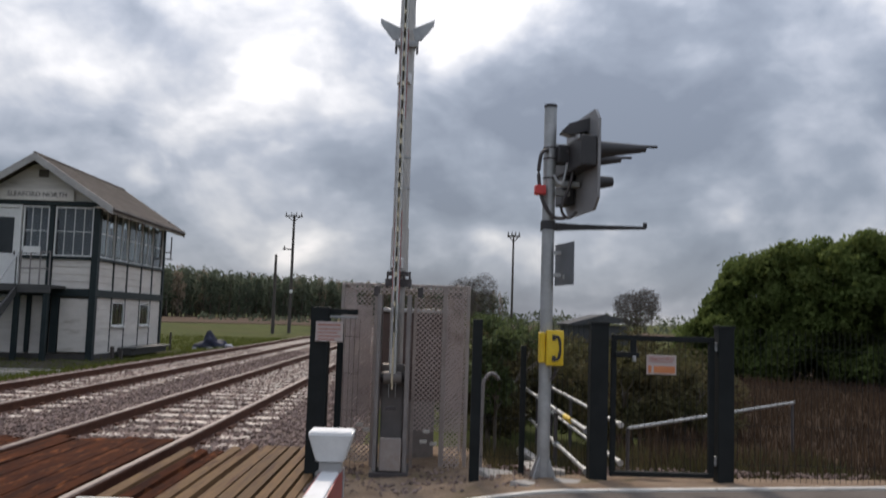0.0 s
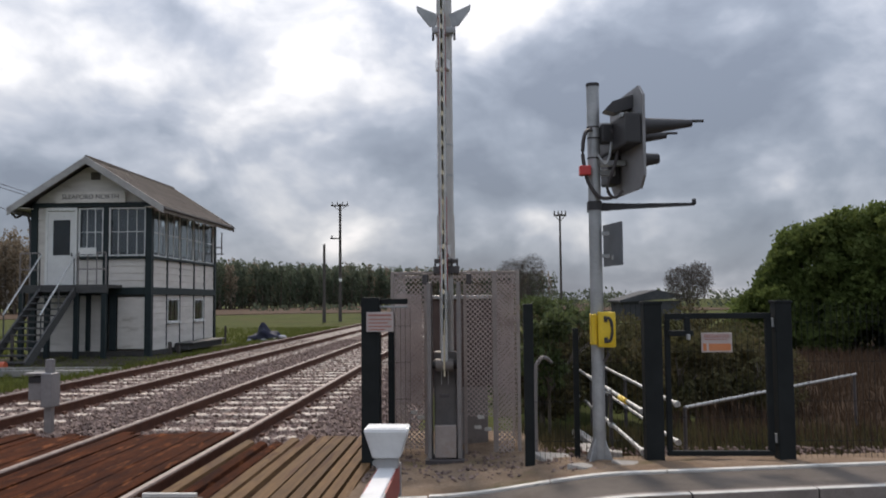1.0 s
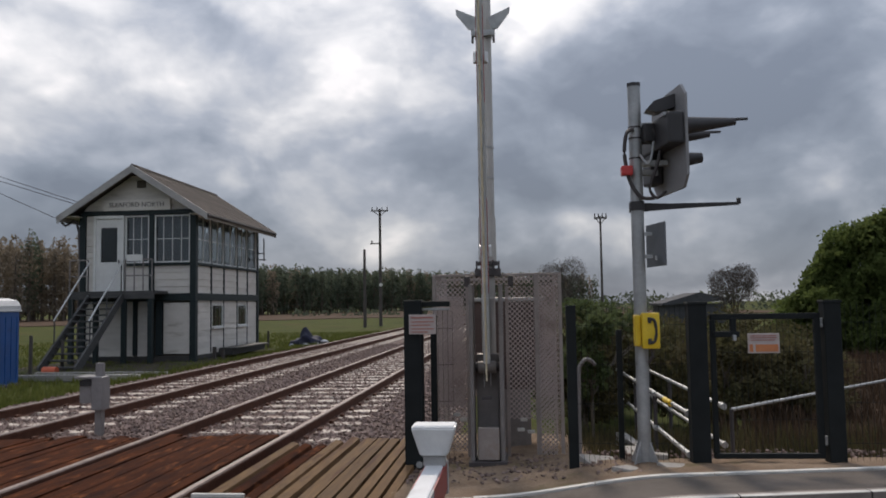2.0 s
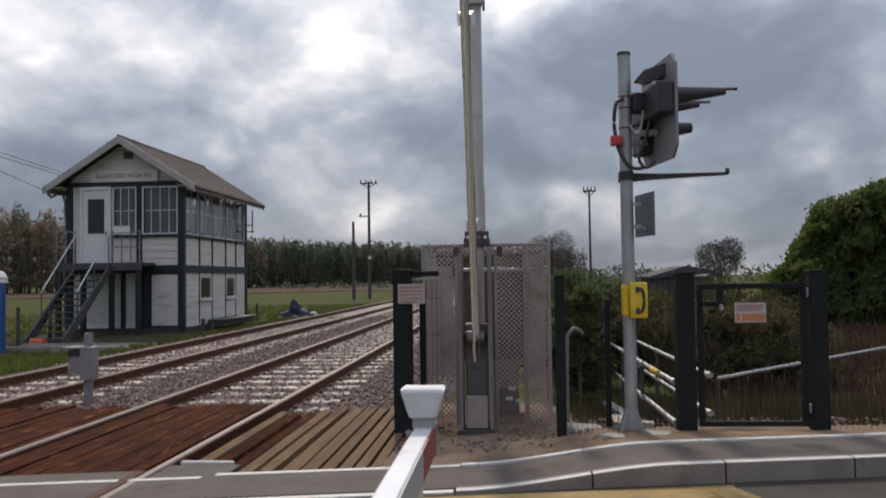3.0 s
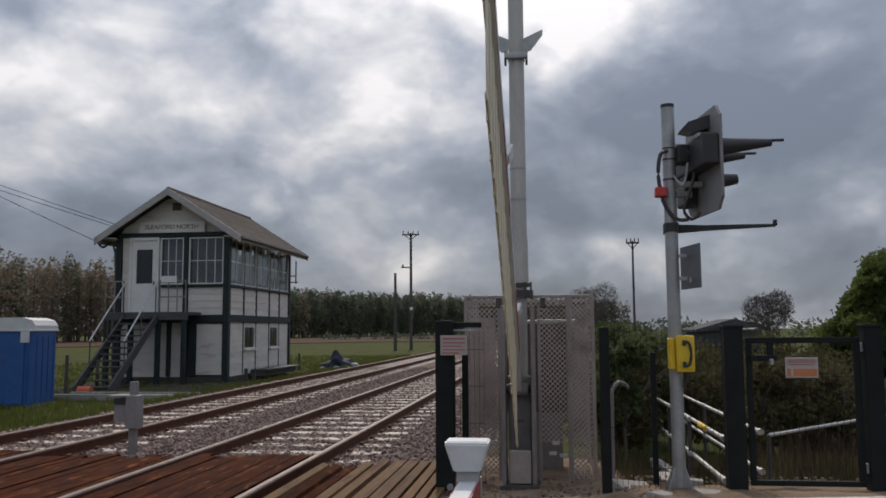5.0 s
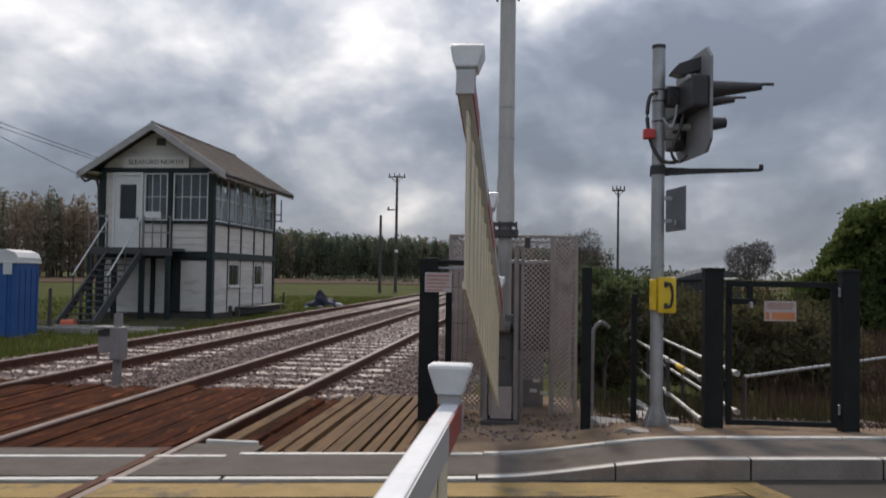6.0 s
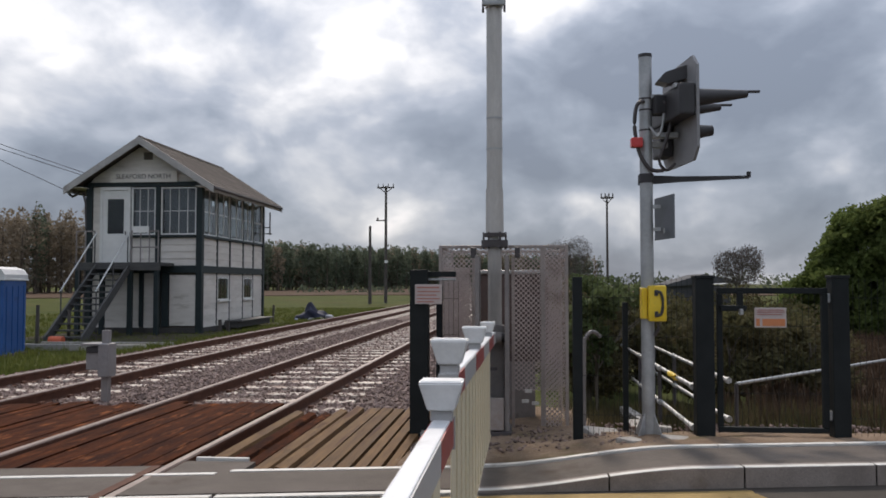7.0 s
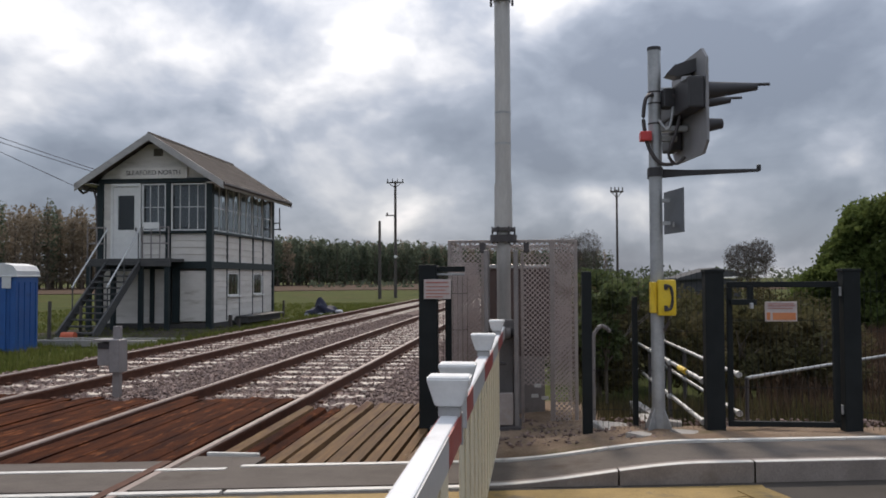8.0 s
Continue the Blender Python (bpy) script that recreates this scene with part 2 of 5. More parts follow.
M = dict(
    asphalt=mat("asphalt", (0.068, 0.059, 0.051), (0.095, 0.083, 0.071), 2.0, 0.85, 0.4, fine=160, stain=(0.045, 0.038, 0.03), stain_scale=0.7, spec=0.1),
    footway=mat("footway_asphalt", (0.128, 0.108, 0.093), (0.172, 0.147, 0.128), 2.5, 0.85, 0.35, fine=180, stain=(0.085, 0.067, 0.054), stain_scale=1.3, spec=0.1),
    line=mat("road_paint_white", (0.54, 0.52, 0.485), (0.66, 0.64, 0.60), 9, 0.6, 0.15, fine=120, stain=(0.3, 0.28, 0.25), stain_scale=6, stain_at=0.6),
    yellow_line=mat("road_paint_yellow", (0.40, 0.27, 0.095), (0.33, 0.225, 0.085), 5, 0.75, 0.15, fine=120, stain=(0.14, 0.11, 0.07), stain_scale=3, stain_at=0.56, spec=0.2),
    kerb=mat("kerb_concrete", (0.24, 0.20, 0.172), (0.33, 0.28, 0.245), 5, 0.8, 0.3, fine=120, stain=(0.17, 0.13, 0.10), stain_scale=3),
    earth=mat("stony_earth", (0.23, 0.16, 0.11), (0.33, 0.245, 0.175), 3.0, 0.95, 0.9, fine=45, bump_dist=0.04, stain=(0.13, 0.11, 0.058), stain_scale=1.2, stain_at=0.56, spec=0.05),
    # dark cinder; the shade below box and stair is in this colour too
    cinder=mat("shaded_cinder", (0.055, 0.047, 0.038), (0.09, 0.077, 0.06), 1.5, 0.95, 0.8, fine=18, bump_dist=0.04, stain=(0.085, 0.095, 0.035), stain_scale=0.9, stain_at=0.55, spec=0.05),
    ballast=mat("track_ballast", (0.15, 0.11, 0.095), (0.24, 0.185, 0.165), 1.5, 0.9, 1.0, fine=22, bump_dist=0.05, stain=(0.17, 0.10, 0.075), stain_scale=0.6, spec=0.05),
    stone=mat("ballast_stone", (0.165, 0.113, 0.096), (0.33, 0.247, 0.217), 14, 0.9, 0.3, fine=60, per=0.75, spec=0.2),
    sleeper=mat("concrete_sleeper", (0.58, 0.50, 0.425), (0.70, 0.615, 0.53), 3, 0.85, 0.3, fine=70, stain=(0.22, 0.15, 0.115), stain_scale=2.6, stain_at=0.52, per=0.3),
    rail=mat("rusty_rail", (0.085, 0.038, 0.025), (0.13, 0.06, 0.04), 8, 0.8, 0.2, fine=70, metal=0.1, spec=0.2),
    rail_head=mat("worn_rail_head", (0.20, 0.15, 0.128), (0.28, 0.22, 0.195), 4, 0.6, 0.1, fine=60, metal=0.2),
    guard_dark=mat("stained_guard_timber", (0.032, 0.0085, 0.0035), (0.096, 0.028, 0.0095), 2.2, 0.9, 0.9, fine=26, stretch=(4, 0.8, 4), per=0.12, stain=(0.19, 0.068, 0.026), stain_scale=3.4, stain_at=0.57, spec=0.04, bump_dist=0.02),
    guard=mat("guard_timber", (0.12, 0.066, 0.030), (0.21, 0.122, 0.056), 3, 0.8, 0.5, fine=50, stretch=(8, 0.7, 8), per=0.35, stain=(0.085, 0.04, 0.022), stain_scale=1.2, stain_at=0.54, spec=0.15),
    grass=mat("meadow", (0.046, 0.062, 0.013), (0.092, 0.098, 0.025), 0.30, 0.95, 0.9, fine=7, bump_dist=0.1, stain=(0.085, 0.062, 0.03), stain_scale=0.16, stain_at=0.56, spec=0.05),
    blade=mat("grass_blade", (0.10, 0.13, 0.028), (0.17, 0.18, 0.05), 0.8, 0.85, 0.0, fine=5, per=0.35, spec=0.1, thin=0.35),
    reed=mat("dry_scrub", (0.075, 0.050, 0.034), (0.12, 0.078, 0.05), 0.7, 0.95, 0.6, fine=8, per=0.35, spec=0.05, thin=0.2),
    plough=mat("brown_field", (0.085, 0.057, 0.04), (0.12, 0.078, 0.054), 0.1, 0.95, 0.6, fine=3, bump_dist=0.1, stain=(0.10, 0.095, 0.045), stain_scale=0.05, spec=0.05),
    leaf=mat("hedge_leaf", (0.10, 0.14, 0.040), (0.165, 0.205, 0.066), 0.5, 0.8, 0.0, fine=6, per=0.4, spec=0.1, thin=0.5, grain=0.15),
    scrub=mat("bramble_leaf", (0.085, 0.085, 0.036), (0.14, 0.112, 0.06), 0.9, 0.85, 0.0, fine=6, per=0.4, spec=0.1, thin=0.4),
    leaf_fresh=mat("bush_leaf", (0.075, 0.105, 0.035), (0.14, 0.17, 0.075), 1.5, 0.7, 0.0, fine=6, per=0.5, spec=0.15, thin=0.4),
    # distance haze put into the leaf colour: paler and greyer green
    leaf_haze=mat("hazed_wood_leaf", (0.122, 0.152, 0.105), (0.165, 0.19, 0.132), 0.08, 0.9, 0.0, fine=1, per=0.35, spec=0.05, thin=0.5),
    # brown buds, lightened for the same distance haze
    leaf_brown=mat("hazed_bud_leaf", (0.25, 0.205, 0.15), (0.33, 0.275, 0.205), 0.08, 0.9, 0.0, fine=1, per=0.35, spec=0.05, thin=0.45),
    bark=mat("bark", (0.10, 0.08, 0.06), (0.17, 0.14, 0.11), 4, 0.9, 0.6, fine=30, stretch=(1, 1, 0.3)),
    twig=mat("bare_twig", (0.10, 0.085, 0.075), (0.15, 0.125, 0.11), 2, 0.9, 0.0, fine=10),
    white_board=mat("white_weatherboard", (0.60, 0.565, 0.515), (0.69, 0.655, 0.605), 1.6, 0.65, 0.15, fine=40, stretch=(1, 1, 4), stain=(0.42, 0.385, 0.335), stain_scale=1.0, stain_at=0.6, per=0.12),
    white_frame=mat("white_paint", (0.70, 0.70, 0.68), (0.78, 0.78, 0.76), 3, 0.45, 0.1, fine=50, stain=(0.5, 0.49, 0.46), stain_scale=2.5, stain_at=0.62),
    barge=mat("weathered_barge_paint", (0.40, 0.385, 0.37), (0.50, 0.485, 0.465), 2.5, 0.7, 0.2, fine=40, stain=(0.26, 0.245, 0.23), stain_scale=2.2, stain_at=0.56),
    green_post=mat("dark_green_paint", (0.013, 0.022, 0.0235), (0.02, 0.031, 0.033), 3, 0.55, 0.15, fine=50, spec=0.3),
    slate=mat("roof_slate", (0.10, 0.084, 0.076), (0.152, 0.128, 0.115), 1.5, 0.9, 0.3, fine=30, per=0.25, stain=(0.2, 0.17, 0.125), stain_scale=1.5, stain_at=0.62, spec=0.15),
    dark_int=mat("interior_brown", (0.10, 0.085, 0.07), (0.14, 0.12, 0.1), 2, 0.8, 0.1),
    interior=mat("interior_cream", (0.34, 0.33, 0.31), (0.42, 0.41, 0.385), 2, 0.8, 0.05),
    step=mat("dark_step_timber", (0.055, 0.055, 0.055), (0.09, 0.088, 0.085), 3, 0.75, 0.3, fine=50, stretch=(1, 4, 4)),
    brick_low=mat("dark_base", (0.05, 0.048, 0.045), (0.08, 0.075, 0.07), 3, 0.9, 0.4, fine=40),
    rail_pale=mat("galvanised_handrail", (0.42, 0.42, 0.41), (0.56, 0.56, 0.55), 6, 0.45, 0.1, metal=0.5, fine=60),
    galv=mat("galvanised_steel", (0.36, 0.37, 0.375), (0.50, 0.51, 0.515), 5, 0.5, 0.12, metal=0.55, fine=60, stain=(0.3, 0.29, 0.28), stain_scale=2),
    mast=mat("weathered_mast", (0.46, 0.44, 0.415), (0.58, 0.56, 0.53), 4, 0.5, 0.1, metal=0.3, fine=50, stretch=(1, 1, 0.25), stain=(0.36, 0.32, 0.28), stain_scale=2),
    cage=mat("perforated_sheet", (0.46, 0.385, 0.36), (0.56, 0.475, 0.445), 3, 0.6, 0.1, metal=0.15, fine=40, stain=(0.23, 0.175, 0.15), stain_scale=1.5, holes=0.44, hole_size=20),
    cage_frame=mat("cage_frame_steel", (0.31, 0.265, 0.245), (0.40, 0.35, 0.325), 4, 0.55, 0.1, metal=0.25, fine=40, stain=(0.32, 0.25, 0.21), stain_scale=2.5),
    machine=mat("machine_grey", (0.20, 0.18, 0.175), (0.27, 0.245, 0.235), 3, 0.6, 0.1, metal=0.1, fine=40, stain=(0.14, 0.115, 0.10), stain_scale=2),
    maroon=mat("brown_cabinet_paint", (0.075, 0.05, 0.045), (0.105, 0.075, 0.068), 3, 0.6, 0.1, fine=40),
    plate_dark=mat("dark_steel", (0.055, 0.047, 0.048), (0.08, 0.07, 0.07), 4, 0.6, 0.1, fine=40),
    black=mat("black_signal_housing", (0.03, 0.028, 0.03), (0.045, 0.042, 0.045), 4, 0.5, 0.1, fine=50),
    board_grey=mat("grey_backboard", (0.24, 0.235, 0.24), (0.30, 0.295, 0.30), 2, 0.6, 0.1, fine=50, stain=(0.19, 0.185, 0.185), stain_scale=2),
    sign_grey=mat("sign_back_grey", (0.12, 0.13, 0.145), (0.17, 0.18, 0.195), 3, 0.5, 0.1, fine=50),
    fence=mat("green_black_fence", (0.014, 0.017, 0.018), (0.021, 0.025, 0.026), 5, 0.7, 0.1, fine=60, spec=0.14),
    yellow=mat("yellow_plastic", (0.75, 0.50, 0.02), (0.82, 0.58, 0.04), 5, 0.45, 0.05, fine=40, stain=(0.5, 0.33, 0.05), stain_scale=5, stain_at=0.62),
    red=mat("red_plastic", (0.60, 0.05, 0.05), (0.70, 0.08, 0.07), 5, 0.45, 0.05, fine=40),
    sign_white=mat("sign_white", (0.48, 0.41, 0.39), (0.55, 0.485, 0.465), 6, 0.5, 0.05, fine=40),
    sign_red=mat("sign_red", (0.40, 0.16, 0.135), (0.46, 0.20, 0.17), 6, 0.5, 0.05, fine=40),
    sign_orange=mat("sign_orange", (0.56, 0.19, 0.075), (0.62, 0.24, 0.1), 6, 0.5, 0.05, fine=40),
    boom_white=mat("boom_white_aluminium", (0.68, 0.69, 0.70), (0.78, 0.79, 0.80), 2.5, 0.35, 0.06, fine=40, stain=(0.52, 0.52, 0.52), stain_scale=3, stain_at=0.62),
    boom_side=mat("boom_grey_side", (0.40, 0.39, 0.385), (0.48, 0.47, 0.46), 2.5, 0.4, 0.06, fine=40),
    boom_red=mat("boom_red_band", (0.30, 0.045, 0.04), (0.38, 0.06, 0.05), 4, 0.45, 0.06, fine=40, stain=(0.22, 0.05, 0.045), stain_scale=4),
    lamp_white=mat("lamp_hood_white", (0.74, 0.74, 0.73), (0.80, 0.80, 0.79), 5, 0.35, 0.04, fine=40),
    skirt=mat("cream_skirt", (0.72, 0.625, 0.44), (0.78, 0.685, 0.495), 2.5, 0.5, 0.05, fine=30, per=0.04, stain=(0.66, 0.54, 0.33), stain_scale=3, stain_at=0.62),
    blue=mat("blue_plastic", (0.012, 0.075, 0.26), (0.02, 0.10, 0.33), 2, 0.45, 0.1, fine=30, stain=(0.02, 0.06, 0.17), stain_scale=2),
    toilet_roof=mat("translucent_white_roof", (0.55, 0.56, 0.57), (0.65, 0.66, 0.67), 3, 0.4, 0.05),
    tarp=mat("dark_blue_sheeting", (0.008, 0.01, 0.026), (0.014, 0.018, 0.055), 3, 0.75, 0.3, fine=20),
    rope_pale=mat("pale_sacking", (0.4, 0.42, 0.48), (0.55, 0.56, 0.6), 6, 0.7, 0.2),
    cabinet=mat("trackside_grey", (0.20, 0.185, 0.185), (0.275, 0.258, 0.255), 4, 0.5, 0.1, fine=40, stain=(0.28, 0.26, 0.24), stain_scale=3),
    pole=mat("creosoted_pole", (0.07, 0.06, 0.054), (0.105, 0.09, 0.08), 3, 0.85, 0.3, fine=30),
    rust_red=mat("rusty_barrel_red", (0.5, 0.09, 0.03), (0.6, 0.12, 0.05), 3, 0.6, 0.1),
    concrete=mat("pale_concrete", (0.34, 0.32, 0.29), (0.45, 0.42, 0.385), 2, 0.85, 0.3, fine=40, stain=(0.22, 0.2, 0.16), stain_scale=1.5),
    glass=glass_mat(),
    # added sheets behind the box windows, toned like sky in the glass
    blind=mat("pale_pane_backing", (0.42, 0.45, 0.45), (0.52, 0.55, 0.55), 1.5, 0.7, 0.05),
    # front panes: reflected sky put in as a grey sheet
    sky_grey=mat("grey_sky_reflection", (0.20, 0.20, 0.22), (0.27, 0.27, 0.295), 0.8, 0.8, 0.05),
    barn=mat("barn_sheeting", (0.07, 0.072, 0.078), (0.10, 0.102, 0.108), 0.4, 0.8, 0.1, fine=5, spec=0.1),
)


# ---------- builders ----------
class B:
    """A bmesh with shapes added one by one."""

    def __init__(self):
        self.bm = bmesh.new()

    def box(self, c, s, bevel=0.0, rot=None):
        m = Matrix.Translation(c) @ (rot or Matrix()) @ Matrix.Diagonal((*s, 1))
        r = bmesh.ops.create_cube(self.bm, size=1.0, matrix=m)
        if bevel:
            vs = r["verts"]
            es = list({e for v in vs for e in v.link_edges})
            bmesh.ops.bevel(self.bm, geom=es, offset=bevel, segments=2, affect="EDGES", profile=0.6)
        return self

    def cyl(self, p0, p1, r0, r1=None, n=12):
        p0, p1 = Vector(p0), Vector(p1)
        d = p1 - p0
        m = Matrix.Translation((p0 + p1) / 2) @ d.to_track_quat("Z", "Y").to_matrix().to_4x4()
        bmesh.ops.create_cone(self.bm, cap_ends=True, segments=n, radius1=r0, radius2=r0 if r1 is None else r1, depth=d.length, matrix=m)
        return self

    def tube(self, pts, r, n=8):
        pts = [Vector(p) for p in pts]
        if len(pts) > 3:
            ext, soft = [pts[0]] + pts + [pts[-1]], []
            for a, b, c, d in zip(ext, ext[1:], ext[2:], ext[3:]):
                for k in range(4):
                    t = k / 4
                    soft.append(0.5 * (2 * b + (c - a) * t + (2 * a - 5 * b + 4 * c - d) * t * t + (3 * b - a - 3 * c + d) * t ** 3))
            pts = soft + [pts[-1]]
        rings = []
        for i, p in enumerate(pts):
            d = (pts[min(i + 1, len(pts) - 1)] - pts[max(i - 1, 0)]).normalized()
            q = d.to_track_quat("Z", "Y")
            rings.append([self.bm.verts.new(p + q @ Vector((r * math.cos(a), r * math.sin(a), 0))) for a in [2 * math.pi * k / n for k in range(n)]])
        for a, b in zip(rings, rings[1:]):
            for k in range(n):
                self.bm.faces.new((a[k], a[(k + 1) % n], b[(k + 1) % n], b[k]))
        self.bm.faces.new(rings[0][::-1])
        self.bm.faces.new(rings[-1])
        return self

    def prism(self, outline, axis, lo, hi):
        """An outline in the plane square to axis, drawn out from lo to hi."""
        def at(u, v, w):
            return {"x": (w, u, v), "y": (u, w, v), "z": (u, v, w)}[axis]
        a = [self.bm.verts.new(at(u, v, lo)) for u, v in outline]
        b = [self.bm.verts.new(at(u, v, hi)) for u, v in outline]
        n = len(a)
        self.bm.faces.new(a)
        self.bm.faces.new(b[::-1])
        for k in range(n):
            self.bm.faces.new((a[k], b[k], b[(k + 1) % n], a[(k + 1) % n]))
        return self

    def mesh(self, name, smooth=False):
        bmesh.ops.recalc_face_normals(self.bm, faces=self.bm.faces)
        me = bpy.data.meshes.new(name)
        self.bm.to_mesh(me)
        self.bm.free()
        if smooth:
            for p in me.polygons:
                p.use_smooth = True
            me.set_sharp_from_angle(angle=radians(38))
        return me


def part(name, b, material, parent=None, label="", smooth=False):
    me = b.mesh(name, smooth) if isinstance(b, B) else b
    if not me.materials:
        me.materials.append(material)
    ob = new(name, me)
    if parent:
        ob.parent = parent
    return tagged(ob, label)


def thing(name, m, label, category, group="", kind=""):
    ob = new(name)
    ob.empty_display_size = 0.2
    ob.matrix_basis = m
    return tagged(ob, label, category, group, kind)


def from_arrays(name, verts, faces, material):
    me = bpy.data.meshes.new(name)
    me.from_pydata(verts, [], faces)
    me.materials.append(material)
    return me


def structure(name, b, material, label, category, smooth=False):
    return tagged(part(name, b, material, None, "", smooth), label, category, "", "structure")


rng = random.Random(7)

# ---------- ground, road, footway ----------
GZ = -0.28
SKEW = 0.18     # the road crosses the rails a little off square


def build_ground():
    b = B()
    xs = sorted([math.copysign(abs(u) ** 2.6, u) * 1800 for u in [i / 20 - 1 for i in range(41)]])
    ys = [-400, -120, -40, -12, -6] + [6.4 + 2400 * (i / 40) ** 2.8 for i in range(41)]
    grid = [[b.bm.verts.new((x, y, GZ - (0.25 if 8 < y < 40 and 2.5 < x < 14 else 0) + 0.05 * noise.noise((x * 0.2, y * 0.2, 0)))) for x in xs] for y in ys]
    for r0, r1 in zip(grid, grid[1:]):
        for k in range(len(xs) - 1):
            b.bm.faces.new((r0[k], r0[k + 1], r1[k + 1], r1[k]))
    structure("ground", b, M["grass"], "rough green meadow ground beside the railway", "ground", True)
    b = B()
    b.prism([(-160, 5.53 + SKEW * -160), (160, 5.53 + SKEW * 160), (160, -4 + SKEW * 160), (-160, -4 + SKEW * -160)], "z", -0.3, 0.0)
    structure("road", b, M["asphalt"], "worn grey asphalt road over the crossing", "road")
    # one patch for the dark ground and the shade under box and stair
    b = B().prism([(-14.6, 21.2), (-11.6, 20.6), (-9.35, 22), (-9.25, 33), (-14.6, 33)], "z", GZ - 0.2, GZ + 0.075)
    structure("cinder_ground", b, M["cinder"], "dark cinder ground, shade put in, round the signal box", "ground")
    # brown strip in front of the wood
    b = B().prism([(-160, 60), (-80, 60), (-24, 118), (40, 118), (40, 300), (-30, 262)], "z", GZ - 0.2, GZ + 0.09)
    structure("field", b, M["plough"], "brown fallow strip before the wood", "field")
    b = B().prism([(4.5, 9.5), (60, 17.5), (90, 90), (14, 42), (3.6, 13)], "z", GZ - 0.3, GZ + 0.08)
    structure("rough_ground", b, M["reed"], "dry brown scrub ground beyond the gate", "ground")


def z_foot(x):
    """The footway climbs from the flush crossing to a full kerb."""
    u = min(1, max(0, (x + 0.3) / 1.45))
    return 0.006 + 0.118 * u * u * (3 - 2 * u)


def build_footway():
    def strip(b, y0, y1, x0, x1, z_of, lo, n=90):
        prev = None
        for i in range(n + 1):
            x = x0 + (x1 - x0) * i / n
            top = z_of(x)
            k = SKEW * x
            ring = [b.bm.verts.new(p) for p in ((x, y0 + k, lo), (x, y0 + k, top), (x, y1 + k, top), (x, y1 + k, lo))]
            if prev:
                for k in range(4):
                    b.bm.faces.new((prev[k], prev[(k + 1) % 4], ring[(k + 1) % 4], ring[k]))
            else:
                b.bm.faces.new(ring)
            prev = ring
        b.bm.faces.new(prev[::-1])
        return b
    b = strip(B(), 5.665, 6.275, -14, 30, z_foot, -0.2, 220)
    structure("footway", b, M["footway"], "narrow grey asphalt footway rising to a kerb", "footway")
    kerbs = tagged(new("kerb"), "pale concrete kerb stones with a whitened edge", "kerb", "", "structure")
    x = -0.35
    k = 0
    while x < 16:
        w = 0.914
        part("kerb_stone", strip(B(), 5.535, 5.66, x + 0.006, x + w - 0.006, lambda q: z_foot(q) + 0.008, -0.15, 8), M["kerb"], kerbs)
        part("paint", strip(B(), 5.54, 5.60, x + 0.006, x + w - 0.006, lambda q: z_foot(q) + 0.012, -0.02, 8), M["line"], kerbs, "worn white painted kerb edge")
        x += w
    back = tagged(new("edging"), "pale edging along the back of the footway", "edging", "", "structure")
    x = -0.35
    while x < 16:
        part("edging_stone", strip(B(), 6.28, 6.34, x + 0.004, x + 0.91, lambda q: z_foot(q) + 0.016, -0.2, 8), M["line"], back)
        x += 0.914
    for nm, y0, y1, x0, x1 in (("line_back", 6.28, 6.345, -2.12, -0.36), ("line_back", 6.2, 6.26, -14, -2.2), ("line_front", 5.53, 5.6, -14, -2.0), ("line_front", 5.53, 5.6, -1.97, -0.36)):
        b = strip(B(), y0, y1, x0, x1, lambda q: 0.012, -0.05, 6)
        structure("painted_line", b, M["line"], "worn white painted line beside the footway", "road marking")
    b = strip(B(), 5.12, 5.45, -14, 1.5, lambda q: 0.005, -0.05, 6)
    structure("yellow_line", b, M["yellow_line"], "faded yellow painted band along the road", "road marking")
    for p, q, w, top in (((1.42, 5.56), (-1.9, 3.78), 0.085, 0.009), ((1.40, 5.56), (2.1, 3.6), 0.11, 0.013)):
        d = (Vector(q) - Vector(p)).normalized() * w
        b = B().prism([(p[0] - d.y, p[1] + d.x), (q[0] - d.y, q[1] + d.x), (q[0] + d.y, q[1] - d.x), (p[0] + d.y, p[1] - d.x)], "z", -0.05, top)
        structure("yellow_line", b, M["yellow_line"], "faded yellow diagonal line of the crossing box", "road marking")
    # stony earth behind the footway
    b = B()
    nx, ny = 90, 36
    g = []
    for j in range(ny + 1):
        row = []
        for i in range(nx + 1):
            x = -1.0 + 11 * i / nx
            y0 = 6.345 + SKEW * x
            y = y0 + (10.2 - y0) * j / ny
            z = (z_foot(x) - 0.01) * (1 - j / ny) - 0.12 * j / ny
            if j > 0:
                z += 0.02 * noise.noise((x * 3, y * 3, 1)) + 0.012 * noise.noise((x * 11, y * 11, 4))
            if y > 7.7 and x > 0.6:
                z -= 0.35 * min(1, (y - 7.7) / 1.2) * min(1, (x - 0.6) / 0.6)
            row.append(b.bm.verts.new((x, y, z)))
        g.append(row)
    for r0, r1 in zip(g, g[1:]):
        for k in range(nx):
            b.bm.faces.new((r0[k], r0[k + 1], r1[k + 1], r1[k]))
    structure("verge", b, M["earth"], "bare stony earth verge behind the footway", "verge", True)
    # small stones on the verge
    stones("verge_stones", lambda r: (r.uniform(-0.95, 4.5), 6.9 + 1.6 * r.random()), lambda x, y: (z_foot(x)) * (1 - (y - 6.2) / 3.9) - 0.12 * (y - 6.2) / 3.9, 1500, 0.008, 0.03, "loose stones on the verge")


